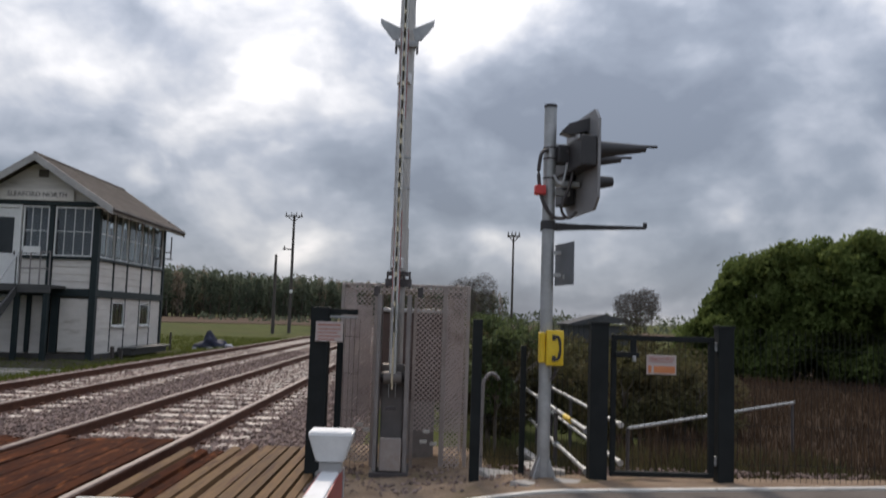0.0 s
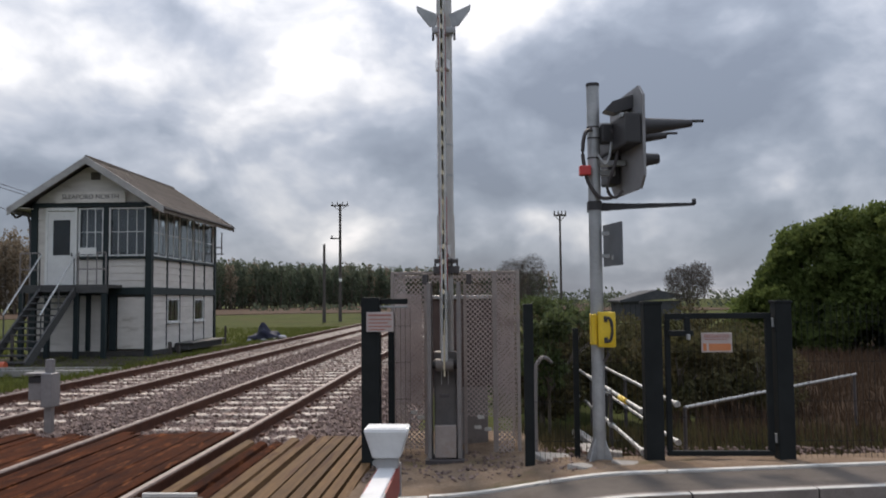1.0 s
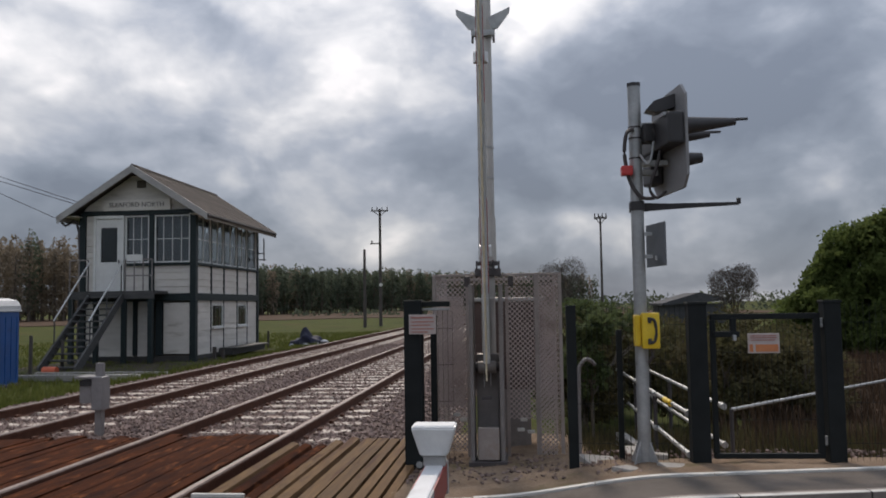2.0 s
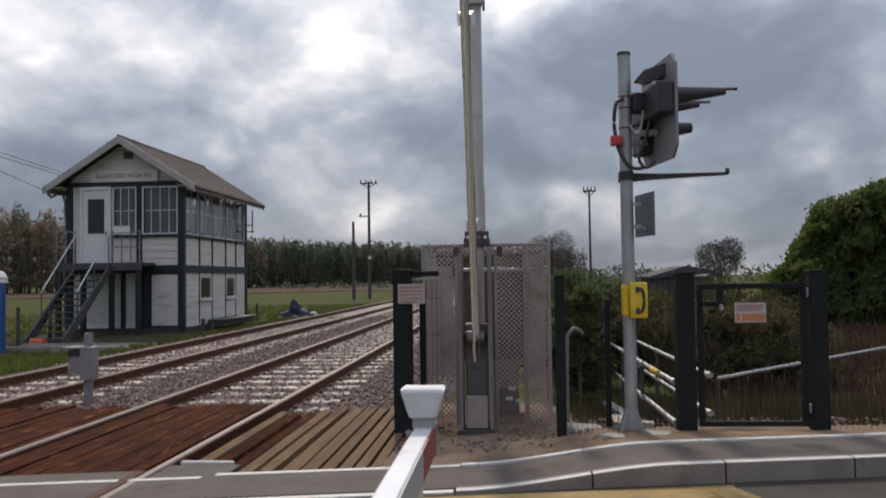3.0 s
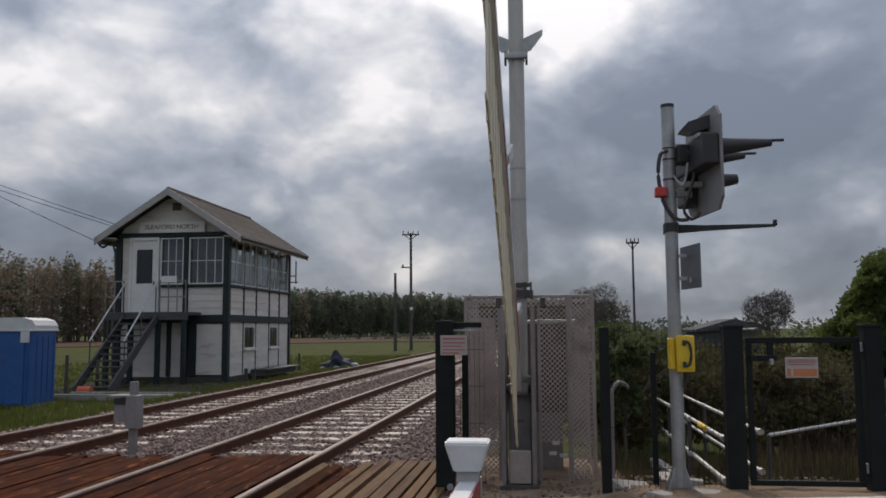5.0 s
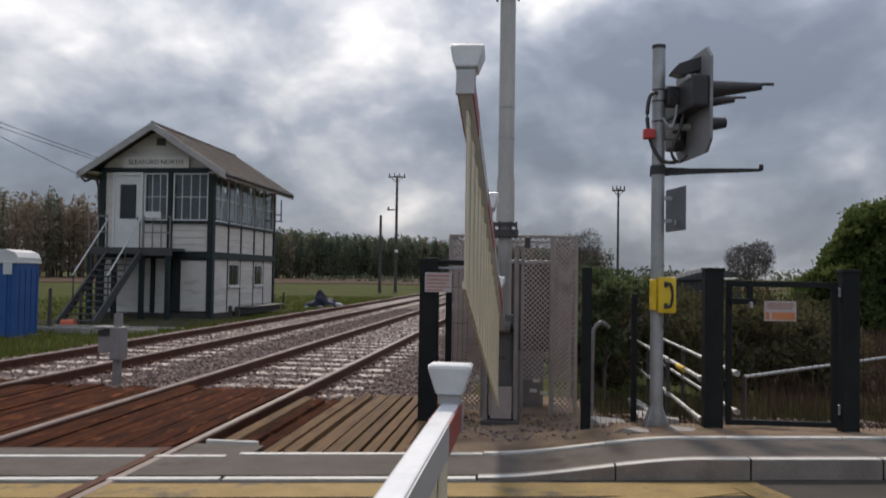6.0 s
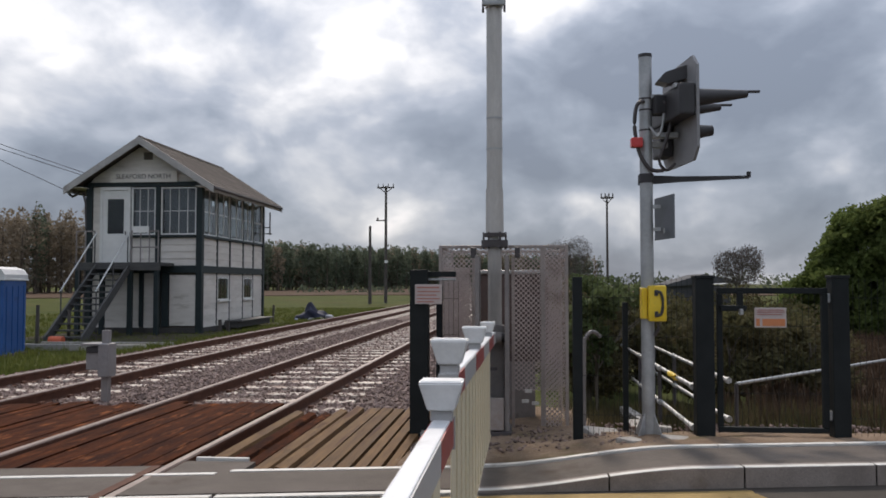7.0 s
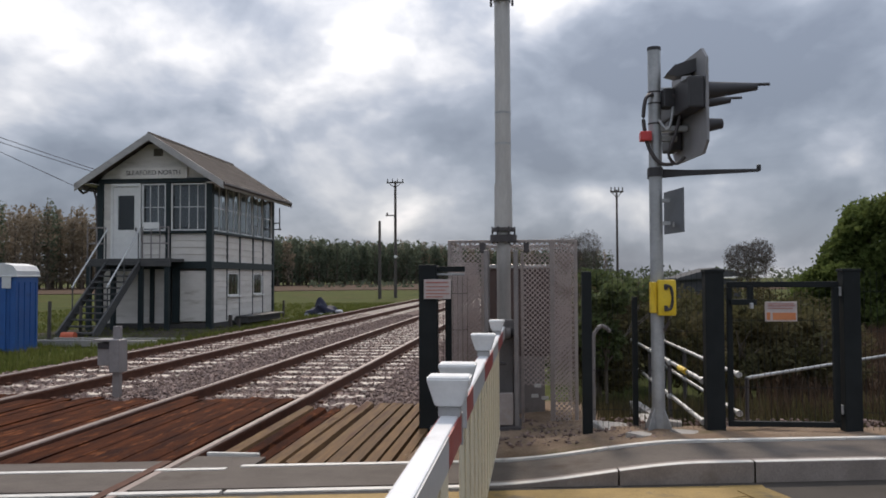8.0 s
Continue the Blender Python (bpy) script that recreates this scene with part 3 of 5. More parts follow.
def stones(name, where, z_of, count, lo, hi, label):
    verts, faces = [], []
    r = random.Random(len(name) + count)
    base = [(1, 0, 0), (-1, 0, 0), (0, 1, 0), (0, -1, 0), (0, 0, 1), (0, 0, -1)]
    tri = [(0, 2, 4), (2, 1, 4), (1, 3, 4), (3, 0, 4), (2, 0, 5), (1, 2, 5), (3, 1, 5), (0, 3, 5)]
    for _ in range(count):
        x, y = where(r)
        s = r.uniform(lo, hi)
        q = Euler((r.uniform(0, 6), r.uniform(0, 6), r.uniform(0, 6))).to_matrix()
        k = len(verts)
        z = z_of(x, y)
        for v in base:
            p = q @ (Vector(v) * s * r.uniform(0.6, 1.25))
            verts.append((x + p.x, y + p.y, z + p.z * 0.8))
        faces += [tuple(k + i for i in f) for f in tri]
    ob = new(name, from_arrays(name, verts, faces, M["stone"]))
    return tagged(ob, label, "stones", "", "stuff")


# ---------- tracks ----------
RAILS = [(-4.17, -2.65), (-7.60, -6.09)]


def build_tracks():
    # ballast bed with a shoulder
    b = B()
    b.prism([(-9.2, -0.6), (-8.55, -0.17), (-0.95, -0.17), (-0.35, -0.6)], "y", 5.5, 420)
    structure("ballast_bed", b, M["ballast"], "grey-pink stone ballast under the two tracks", "ballast")
    stones("ballast_stones", lambda r: (r.uniform(-8.6, -0.85), 9.0 + 26 * r.random() ** 1.7), lambda x, y: -0.15, 24000, 0.02, 0.052, "loose grey-pink ballast stones between the rails")
    prof = [(-0.07, -0.16), (0.07, -0.16), (0.07, -0.145), (0.012, -0.125), (0.012, -0.045), (0.036, -0.035), (0.036, -0.006), (-0.036, -0.006),
            (-0.036, -0.035), (-0.012, -0.045), (-0.012, -0.125), (-0.07, -0.145)]
    sl = B().box((0, 0, -0.185), (2.5, 0.25, 0.09), 0.012).mesh("sleeper")
    sl.materials.append(M["sleeper"])
    clip = B().box((0, 0, -0.125), (0.05, 0.1, 0.05), 0.008).mesh("rail_clip")
    clip.materials.append(M["rail"])
    for k, (xa, xb) in enumerate(RAILS):
        tr = tagged(new("railway_track"), "rusty running rails on pale concrete sleepers", "railway track", "running lines", "structure")
        for x in (xa, xb):
            part("rail", B().prism([(x + u, v) for u, v in prof], "y", -60, 420), M["rail"], tr, "rusty brown steel rail")
            part("rail_head", B().prism([(x - 0.033, -0.006), (x + 0.033, -0.006), (x + 0.026, 0.008), (x - 0.026, 0.008)], "y", -60, 420), M["rail_head"], tr, "worn bright rail top")
            part("flangeway", B().box((x + (0.072 if x == xa else -0.072), (6.5 + SKEW * x - 4.0) / 2, 0.002), (0.07, 10.5 + SKEW * x, 0.024)), M["rail"], tr, "dark flange groove in the road")
        for i in range(112):
            y = 9.9 + 0.68 * i
            part("sleeper", sl, M["sleeper"], tr).location = ((xa + xb) / 2, y, 0)
            if i < 30:
                for x in (xa, xb):
                    for s in (-0.095, 0.095):
                        part("rail_clip", clip, M["rail"], tr).location = (x + s, y, 0)


def build_guards():
    """Ridged timbers that keep walkers off the line."""
    def ridge(name, x, y0, y1, w, h, m, parent, r):
        part(name, B().prism([(x - w / 2, -0.17), (x + w / 2, -0.17), (x + w * (0.28 if w > 0.14 else 0.47), -0.1 + h), (x - w * (0.2 if w > 0.14 else 0.47), -0.1 + h + (0.02 if w > 0.14 else 0.0))], "y", 6.36 + y0 + SKEW * x + r.uniform(0, 0.03), y1 + r.uniform(-0.15, 0.1)), m, parent)
    r = random.Random(3)
    g = tagged(new("trespass_guard"), "pale brown ridged timber trespass guard beside the rail", "trespass guard", "trespass guards", "structure")
    for x, w, h, m, back in ((-2.46, 0.15, 0.06, "guard", 0.42), (-2.30, 0.15, 0.05, "guard_dark", 0.42), (-2.14, 0.15, 0.055, "guard_dark", 0.36), (-1.975, 0.16, 0.08, "guard", 0),
                             (-1.80, 0.155, 0.09, "guard", 0), (-1.635, 0.135, 0.10, "guard", 0), (-1.485, 0.125, 0.10, "guard", 0), (-1.35, 0.105, 0.11, "guard", 0),
                             (-1.225, 0.095, 0.10, "guard", 0), (-1.11, 0.09, 0.10, "guard", 0), (-1.0, 0.08, 0.09, "guard", 0)):
        ridge("timber", x, back, 9.1, w, h + r.uniform(-0.012, 0.012), M[m], g, r)
    for x0, x1, y1 in ((-4.07, -2.8, 9.45), (-5.95, -4.33, 9.3), (-7.48, -6.2, 9.6), (-9.0, -7.75, 9.3)):
        g = tagged(new("trespass_guard"), "dark red-brown ridged timber trespass guard between rails", "trespass guard", "trespass guards", "structure")
        x = x0 + 0.06
        while x < x1:
            ridge("timber", x, 0.24, y1, 0.139, 0.065 + r.uniform(0, 0.022), M["guard_dark"], g, r)
            x += 0.13
    part("end_board", B().box((-2.33, 6.33, -0.01), (0.42, 0.04, 0.06), 0.008), M["line"], g)
    b = B().prism([(-14, 6.27 - 14 * SKEW), (-2.7, 6.27 - 2.7 * SKEW), (-2.7, 6.58 - 2.7 * SKEW), (-14, 6.58 - 14 * SKEW)], "z", -0.2, -0.002)
    structure("crossing_edge", b, M["footway"], "grey asphalt at the edge of the crossing", "footway")
    b = B().prism([(-2.6, 6.27 - 2.6 * SKEW), (-2.06, 6.27 - 2.06 * SKEW), (-2.06, 6.67 - 2.06 * SKEW), (-2.6, 6.74 - 2.6 * SKEW)], "z", -0.2, -0.002)
    structure("crossing_edge", b, M["footway"], "grey asphalt patch beside the rail", "footway")


# ---------- signal box ----------
def boards(parent, axis, fixed, a0, a1, z0, z1, step, facing):
    n = max(1, round((z1 - z0) / step))
    h = (z1 - z0) / n
    lo, hi = min(a0, a1), max(a0, a1)
    for i in range(n):
        z = z0 + h * i
        out = [(fixed - facing * 0.03, z), (fixed + facing * 0.028, z + 0.003), (fixed + facing * 0.01, z + h), (fixed - facing * 0.03, z + h)]
        b = B()
        if axis == "x":
            b.prism(out, "x", lo, hi)
        else:
            b.prism(out, "y", lo, hi)
        part("board", b, M["white_board"], parent)


def window(parent, axis, fixed, a0, a1, z0, z1, cols, rows, facing, blind=False, tone="blind", bars="white_frame"):
    """A window in a frame: bars, glass, and an added pane-toning sheet where asked."""
    def bx(c0, c1, zz0, zz1, d0, d1):
        u, w = (c0 + c1) / 2, abs(c1 - c0)
        d, t = fixed + facing * (d0 + d1) / 2, abs(d1 - d0)
        return ((u, d, (zz0 + zz1) / 2), (w, t, zz1 - zz0)) if axis == "x" else ((d, u, (zz0 + zz1) / 2), (t, w, zz1 - zz0))
    win = new("window")
    win.parent = parent
    f = B()
    fw = 0.04
    for c0, c1, q0, q1 in ((a0, a0 + fw, z0, z1), (a1 - fw, a1, z0, z1), (a0 + fw, a1 - fw, z0, z0 + fw), (a0 + fw, a1 - fw, z1 - fw, z1)):
        f.box(*bx(c0, c1, q0, q1, -0.03, 0.035))
    part("frame", f, M["white_frame"], win)
    for i in range(1, cols):
        u = a0 + (a1 - a0) * i / cols
        part("glazing_bar", B().box(*bx(u - 0.009, u + 0.009, z0 + fw, z1 - fw, -0.015, 0.02)), M[bars], win)
    for j in range(1, rows):
        v = z0 + (z1 - z0) * j / rows
        part("glazing_bar", B().box(*bx(a0 + fw, a1 - fw, v - 0.01, v + 0.01, -0.013, 0.018)), M[bars], win)
    p = part("pane", B().box(*bx(a0 + 0.03, a1 - 0.03, z0 + 0.03, z1 - 0.03, -0.006, 0.0)), M["glass"], win)
    p.visible_shadow = False
    # added sheet close behind the glass gives the panes their sky tone
    if blind:
        part("blind", B().box(*bx(a0 + 0.05, a1 - 0.05, z0 + blind * (z1 - z0), z1 - 0.05, -0.14, -0.13)), M[tone], win, "added sheet giving the panes a sky tone")


def build_signal_box():
    X0, X1, Y0, Y1 = -14.0, -10.3, 25.7, 32.05
    zb, zm0, zm1, zs, zt = -0.25, 1.72, 1.95, 2.95, 4.5
    s = thing("signal_box", Matrix(), "two-storey white weatherboarded railway signal box with dark green posts", "signal box")
    part("plinth", B().box(((X0 + X1) / 2, (Y0 + Y1) / 2, -0.22), (X1 - X0 + 0.06, Y1 - Y0 + 0.06, 0.36)), M["brick_low"], s, "dark base")
    part("floor", B().box(((X0 + X1) / 2, (Y0 + Y1) / 2, 1.85), (X1 - X0 - 0.1, Y1 - Y0 - 0.1, 0.12)), M["dark_int"], s)
    # inner lining of the lower storey and of the hidden sides
    lin = B()
    lin.box(((X0 + X1) / 2, Y0 + 0.08, 0.9), (X1 - X0 - 0.16, 0.06, 2.0)).box((X1 - 1.3, (Y0 + Y1) / 2, 0.9), (0.06, Y1 - Y0 - 0.2, 2.0))
    lin.box((X0 + 0.05, (Y0 + Y1) / 2, 2.1), (0.08, Y1 - Y0 - 0.1, 4.7)).box(((X0 + X1) / 2, Y1 - 0.05, 2.1), (X1 - X0 - 0.1, 0.08, 4.7))
    part("lining", lin, M["dark_int"], s)
    # posts
    def post(x, y, z0, z1, w=0.16):
        part("post", B().box((x, y, (z0 + z1) / 2), (w, w, z1 - z0), 0.01), M["green_post"], s)
    for x in (X0, X1):
        post(x, Y0, zb, zt + 0.05, 0.2)
    post(X1, Y1, zb, zt + 0.05)
    post(X0, Y1, zb, zt + 0.05)
    post(-11.69, Y0 - 0.01, zb, zt, 0.15)
    for y in (27.14, 28.36, 29.74, 30.88):
        post(X1 + 0.005, y, zm1, zt, 0.09)
        post(X1 + 0.003, y, 0.0, zm0, 0.06)
    # bands
    part("band", B().box(((X0 + X1) / 2, Y0 - 0.03, (zm0 + zm1) / 2), (X1 - X0 - 0.21, 0.13, zm1 - zm0), 0.01), M["green_post"], s)
    part("band", B().box((X1 + 0.03, (Y0 + Y1) / 2, (zm0 + zm1) / 2), (0.13, Y1 - Y0 - 0.19, zm1 - zm0), 0.01), M["green_post"], s)
    part("window_sill", B().box((X1 + 0.04, (Y0 + Y1) / 2, zs - 0.05), (0.14, Y1 - Y0 - 0.2, 0.08), 0.01), M["green_post"], s)
    part("window_sill", B().box((-11.5, Y0 - 0.04, zs - 0.05), (2.1, 0.14, 0.07), 0.01), M["green_post"], s)
    part("head_beam", B().box(((X0 + X1) / 2, Y0 - 0.02, zt + 0.08), (X1 - X0 + 0.1, 0.14, 0.14), 0.01), M["green_post"], s)
    part("head_beam", B().box((X1 + 0.02, (Y0 + Y1) / 2, zt + 0.06), (0.14, Y1 - Y0 - 0.1, 0.18), 0.01), M["green_post"], s)
    # track side boards
    ys = [Y0 + 0.1, 27.1, 28.32, 29.7, 30.84, Y1 - 0.08]
    yn = [27.19, 28.41, 29.78, 30.92]
    starts = [ys[0]] + yn
    ends = [27.09, 28.31, 29.69, 30.83, Y1 - 0.08]
    for k, (a, e) in enumerate(zip(starts, ends)):
        boards(s, "y", X1, a, e, zm1 + 0.005, zs - 0.1, 0.2, 1)
        window(s, "y", X1, a, e, zs, zt - 0.03, 2 if k < 4 else 1, 2, 1, 0.1 if k in (0, 1, 2) else 0.3)
        if k in (1, 3):
            boards(s, "y", X1, a, e, -0.04, 0.76, 0.2, 1)
            boards(s, "y", X1, a, e, 1.6, zm0 - 0.005, 0.14, 1)
            window(s, "y", X1, a + 0.02, e - 0.02, 0.82, 1.59, 3, 1, 1, bars="dark_int")
            part("sill", B().box((X1 + 0.04, (a + e) / 2, 0.79), (0.16, e - a - 0.02, 0.05), 0.006), M["white_frame"], s)
        else:
            boards(s, "y", X1, a, e, -0.04, zm0 - 0.005, 0.2, 1)
    # front, upper: door and two windows
    d = new("door")
    d.parent = s
    f = B()
    for c, z in (((-13.60, Y0 - 0.02, 3.25), (0.08, 0.10, 2.5)), ((-12.66, Y0 - 0.02, 3.25), (0.08, 0.10, 2.5)), ((-13.13, Y0 - 0.02, 4.45), (0.86, 0.10, 0.1))):
        f.box(c, z, 0.008)
    part("door_frame", f, M["white_frame"], d)
    lf = B()
    lf.box((-13.13, Y0, 2.5), (0.86, 0.05, 0.98)).box((-13.485, Y0, 3.55), (0.15, 0.05, 1.12)).box((-12.775, Y0, 3.55), (0.15, 0.05, 1.12)).box((-13.13, Y0, 4.25), (0.86, 0.05, 0.28))
    part("door_leaf", lf, M["white_frame"], d, "white half-glazed door leaf")
    part("pane", B().box((-13.13, Y0 + 0.01, 3.55), (0.6, 0.01, 1.14)), M["glass"], d)
    part("handle", B().box((-12.78, Y0 - 0.05, 3.0), (0.03, 0.05, 0.12), 0.008), M["plate_dark"], d)
    window(s, "x", Y0, -12.58, -11.78, zs, zt - 0.02, 3, 2, -1, 0.03, "sky_grey")
    window(s, "x", Y0, -11.6, -10.42, zs, zt - 0.02, 4, 2, -1, 0.03, "sky_grey")
    boards(s, "x", Y0, -12.58, -11.78, zm1 + 0.005, zs - 0.1, 0.2, -1)
    boards(s, "x", Y0, -11.6, -10.41, zm1 + 0.005, zs - 0.1, 0.2, -1)
    boards(s, "x", Y0, -13.89, -13.66, zm1 + 0.005, zt, 0.2, -1)
    # front, lower
    boards(s, "x", Y0, -13.88, -12.3, -0.04, zm0 - 0.01, 0.2, -1)
    part("post", B().box((-12.22, Y0 - 0.03, 0.85), (0.12, 0.12, 1.72), 0.01), M["green_post"], s)
    boards(s, "x", Y0, -12.14, -11.77, -0.04, zm0 - 0.01, 0.2, -1)
    part("post", B().box((-11.42, Y0 - 0.03, 0.85), (0.22, 0.1, 1.72), 0.01), M["green_post"], s)
    ld = part("lower_door", B().box((-10.83, Y0 - 0.01, 0.84), (0.9, 0.06, 1.62), 0.01), M["white_board"], s, "white boarded lower door")
    for i in range(1, 8):
        part("ledge", B().box((-10.83, Y0 - 0.045, 0.03 + i * 0.205), (0.88, 0.012, 0.012)), M["white_board"], ld)
    # gable
    zr, ze, half, xm = 6.0, 4.44, 2.42, (X0 + X1) / 2
    n = 8
    for i in range(n):
        z0 = zt + 0.16 + i * 0.16
        w0 = half - 0.12 - (z0 - ze) * half / (zr - ze)
        w1 = half - 0.12 - (z0 + 0.16 - ze) * half / (zr - ze)
        if w1 > 0.05:
            part("board", B().prism([(xm - min(w0, 1.84), z0), (xm + min(w0, 1.84), z0), (xm + min(w1, 1.84), z0 + 0.158), (xm - min(w1, 1.84), z0 + 0.158)], "y", Y0 - 0.02, Y0 + 0.03), M["white_board"], s)
    part("gable_vent", B().box((xm + 0.1, Y0 - 0.035, 5.5), (0.3, 0.04, 0.24), 0.01), M["dark_int"], s)
    # roof slopes in courses
    ya, yb = Y0 - 0.5, Y1 + 0.55
    L = math.hypot(half, zr - ze)
    a = math.atan2(zr - ze, half)
    for side in (-1, 1):
        b = B()
        nc = 13
        for i in range(nc):
            u0, u1 = i / nc, (i + 1.08) / nc
            x0, z0 = xm + side * half * (1 - u0), ze + (zr - ze) * u0
            x1, z1 = xm + side * half * max(0, 1 - u1), ze + (zr - ze) * min(1, u1)
            nx, nz = side * math.sin(a), math.cos(a)
            out = [(x0, z0), (x0 + nx * 0.05, z0 + nz * 0.05), (x1 + nx * 0.03, z1 + nz * 0.03), (x1, z1)]
            part("slate_course", B().prism(out, "y", ya, yb), M["slate"], s)
        # barge board and gutter
        for yy in (ya - 0.02, yb + 0.02):
            nx, nz = side * math.sin(a), math.cos(a)
            out = [(xm + side * (half + 0.06), ze - 0.2), (xm + side * (half + 0.06), ze + 0.03), (xm, zr + 0.06), (xm, zr - 0.18)]
            part("barge_board", B().prism(out, "y", yy - 0.025, yy + 0.025), M["barge"], s, "flaking off-white barge board")
        part("gutter", B().cyl((xm + side * (half + 0.05), ya, ze - 0.04), (xm + side * (half + 0.05), yb, ze - 0.04), 0.055, n=10), M["plate_dark"], s)
        part("fascia", B().box((xm + side * (half - 0.03), (ya + yb) / 2, ze - 0.07), (0.03, yb - ya - 0.06, 0.16)), M["barge"], s)
        part("soffit", B().box((xm + side * (half - 0.3), (ya + yb) / 2, ze + 0.02), (0.5, yb - ya - 0.08, 0.02)), M["white_board"], s)
    part("ridge", B().cyl((xm, ya, zr + 0.03), (xm, yb, zr + 0.03), 0.07, n=8), M["slate"], s)
    part("ceiling_boards", B().box((xm, (Y0 + Y1) / 2, zt + 0.17), (X1 - X0 - 0.1, Y1 - Y0 - 0.1, 0.03)), M["interior"], s)
    part("downpipe", B().tube([(xm - half - 0.03, ya + 0.15, ze - 0.08), (xm - half + 0.05, ya + 0.3, ze - 0.25), (X0 - 0.12, Y0 - 0.08, ze - 0.45), (X0 - 0.12, Y0 - 0.08, 0.0)], 0.04), M["plate_dark"], s)
    part("bracket", B().box((X1 + 0.15, Y1 + 0.05, 3.6), (0.35, 0.04, 0.04)).box((X1 + 0.15, Y1 + 0.05, 3.35), (0.45, 0.04, 0.04)).cyl((X1 + 0.3, Y1 + 0.05, 3.3), (X1 + 0.3, Y1 + 0.05, 4.2), 0.025), M["plate_dark"], s)
    # name board
    nb = part("name_board", B().box((-12.16, Y0 - 0.12, 4.82), (2.25, 0.05, 0.36), 0.01), M["white_board"], s, "white name board with dark letters")
    cu = bpy.data.curves.new("lettering", "FONT")
    cu.body, cu.size, cu.align_x, cu.align_y, cu.extrude = "SLEAFORD NORTH", 0.215, "CENTER", "CENTER", 0.004
    t = new("lettering", cu)
    cu.materials.append(M["plate_dark"])
    t.parent = nb
    t.matrix_basis = pose(-12.16, Y0 - 0.152, 4.82, 90, 0, 0)
    # lever frame and desk inside, seen through the glass
    part("lever_frame", B().box((-11.2, 29.0, 2.4), (0.4, 3.6, 0.9), 0.02), M["dark_int"], s)
    # landing and stair
    ln = new("landing")
    ln.parent = s
    part("deck", B().box((-12.5, 25.1, 1.98), (2.75, 1.06, 0.1), 0.01), M["step"], ln)
    part("beam", B().box((-12.5, 24.6, 1.87), (2.75, 0.1, 0.18), 0.01), M["step"], ln)
    for x, y in ((-13.8, 24.65), (-11.25, 24.65), (-12.1, 24.65), (-13.0, 24.65)):
        part("post", B().box((x, y, 0.8), (0.14, 0.14, 2.2), 0.01), M["green_post"], ln)
    for x0, x1, ny in ((-12.05, -11.2, 4), (-13.85, -13.25, 3)):
        for i in range(ny):
            x = x0 + (x1 - x0) * i / (ny - 1)
            part("baluster", B().cyl((x, 24.62, 2.0), (x, 24.62, 3.0), 0.022, n=8), M["machine"], ln)
        for z in (2.5, 3.0):
            part("rail", B().cyl((x0, 24.62, z), (x1, 24.62, z), 0.022, n=8), M["machine"], ln)
    part("notice", B().box((-11.75, 24.6, 3.05), (0.5, 0.03, 0.2), 0.005), M["white_frame"], ln)
    st = new("stair")
    st.parent = s
    n = 12
    for i in range(n):
        u = (i + 0.5) / n
        part("tread", B().box((-12.65, 24.55 - 2.45 * u, 1.93 - 2.15 * u), (1.0, 0.24, 0.045), 0.006), M["step"], st)
    for x in (-13.18, -12.12):
        part("stringer", B().prism([(24.6, 2.0), (24.6, 1.72), (22.05, -0.3), (21.85, -0.3), (21.85, -0.1)], "x", x - 0.03, x + 0.03), M["step"], st)
        part("handrail", B().tube([(x, 24.6, 2.95), (x, 22.6, 1.15)], 0.024), M["rail_pale"], st, "pale worn handrail")
        for y, z in ((24.5, 1.95), (23.6, 1.1), (22.65, 0.3)):
            part("baluster", B().cyl((x, y, z), (x, y, z + 0.92), 0.02, n=8), M["step"], st)
    # crate and barrel by the wall stay separate things
    for x, y, h, nm in ((-9.95, 26.6, 0.42, "stake"), (-9.8, 26.95, 0.3, "stake")):
        k = thing(nm, pose(x, y, GZ), "short weathered timber stake beside the box wall", "stake", "stakes by the box")
        part("shaft", B().box((0, 0, h / 2), (0.1, 0.1, h + 0.1), 0.01), M["pole"], k)
    c = thing("cable_trough", pose(-9.9, 29.3, -0.05), "low dark timber trough along the box wall", "trough")
    part("body", B().box((0, 0, 0.03), (0.5, 3.6, 0.2), 0.02).box((0.1, 0, 0.15), (0.6, 3.7, 0.05), 0.01), M["step"], c)


# ---------- barriers ----------
BOOM_X, PIV_Y, PIV_Z, BOOM_L = -0.292, 8.0, 0.848, 4.735


def lamp_hood(parent, s, k=1.0):
    """A white flared lamp hood on a short neck; its top is the wide end."""
    lamp = new("boom_lamp")
    lamp.parent = parent
    lamp.location = (0, -s, 0.062)
    w0, w1, h = 0.052 * k, 0.084 * k, 0.105 * k
    part("neck", B().box((0, 0, 0.014), (0.075, 0.055, 0.036), 0.004), M["boom_side"], lamp)
    b = B()
    lo = [b.bm.verts.new((x * w0, y * 0.045, 0.034)) for x, y in ((-1, -1), (1, -1), (1, 1), (-1, 1))]
    mid = [b.bm.verts.new((x * w1, y * 0.06, 0.034 + h)) for x, y in ((-1, -1), (1, -1), (1, 1), (-1, 1))]
    top = [b.bm.verts.new((x * w1 * 0.97, y * 0.05, 0.042 + h)) for x, y in ((-1, -1), (1, -1), (1, 1), (-1, 1))]
    for a, c in ((lo, mid), (mid, top)):
        for i in range(4):
            b.bm.faces.new((a[i], a[(i + 1) % 4], c[(i + 1) % 4], c[i]))
    b.bm.faces.new(lo[::-1])
    b.bm.faces.new(top)
    bmesh.ops.bevel(b.bm, geom=b.bm.edges[:], offset=0.004, segments=2, affect="EDGES")
    part("hood", b, M["lamp_white"], lamp, "white flared lamp hood", True)


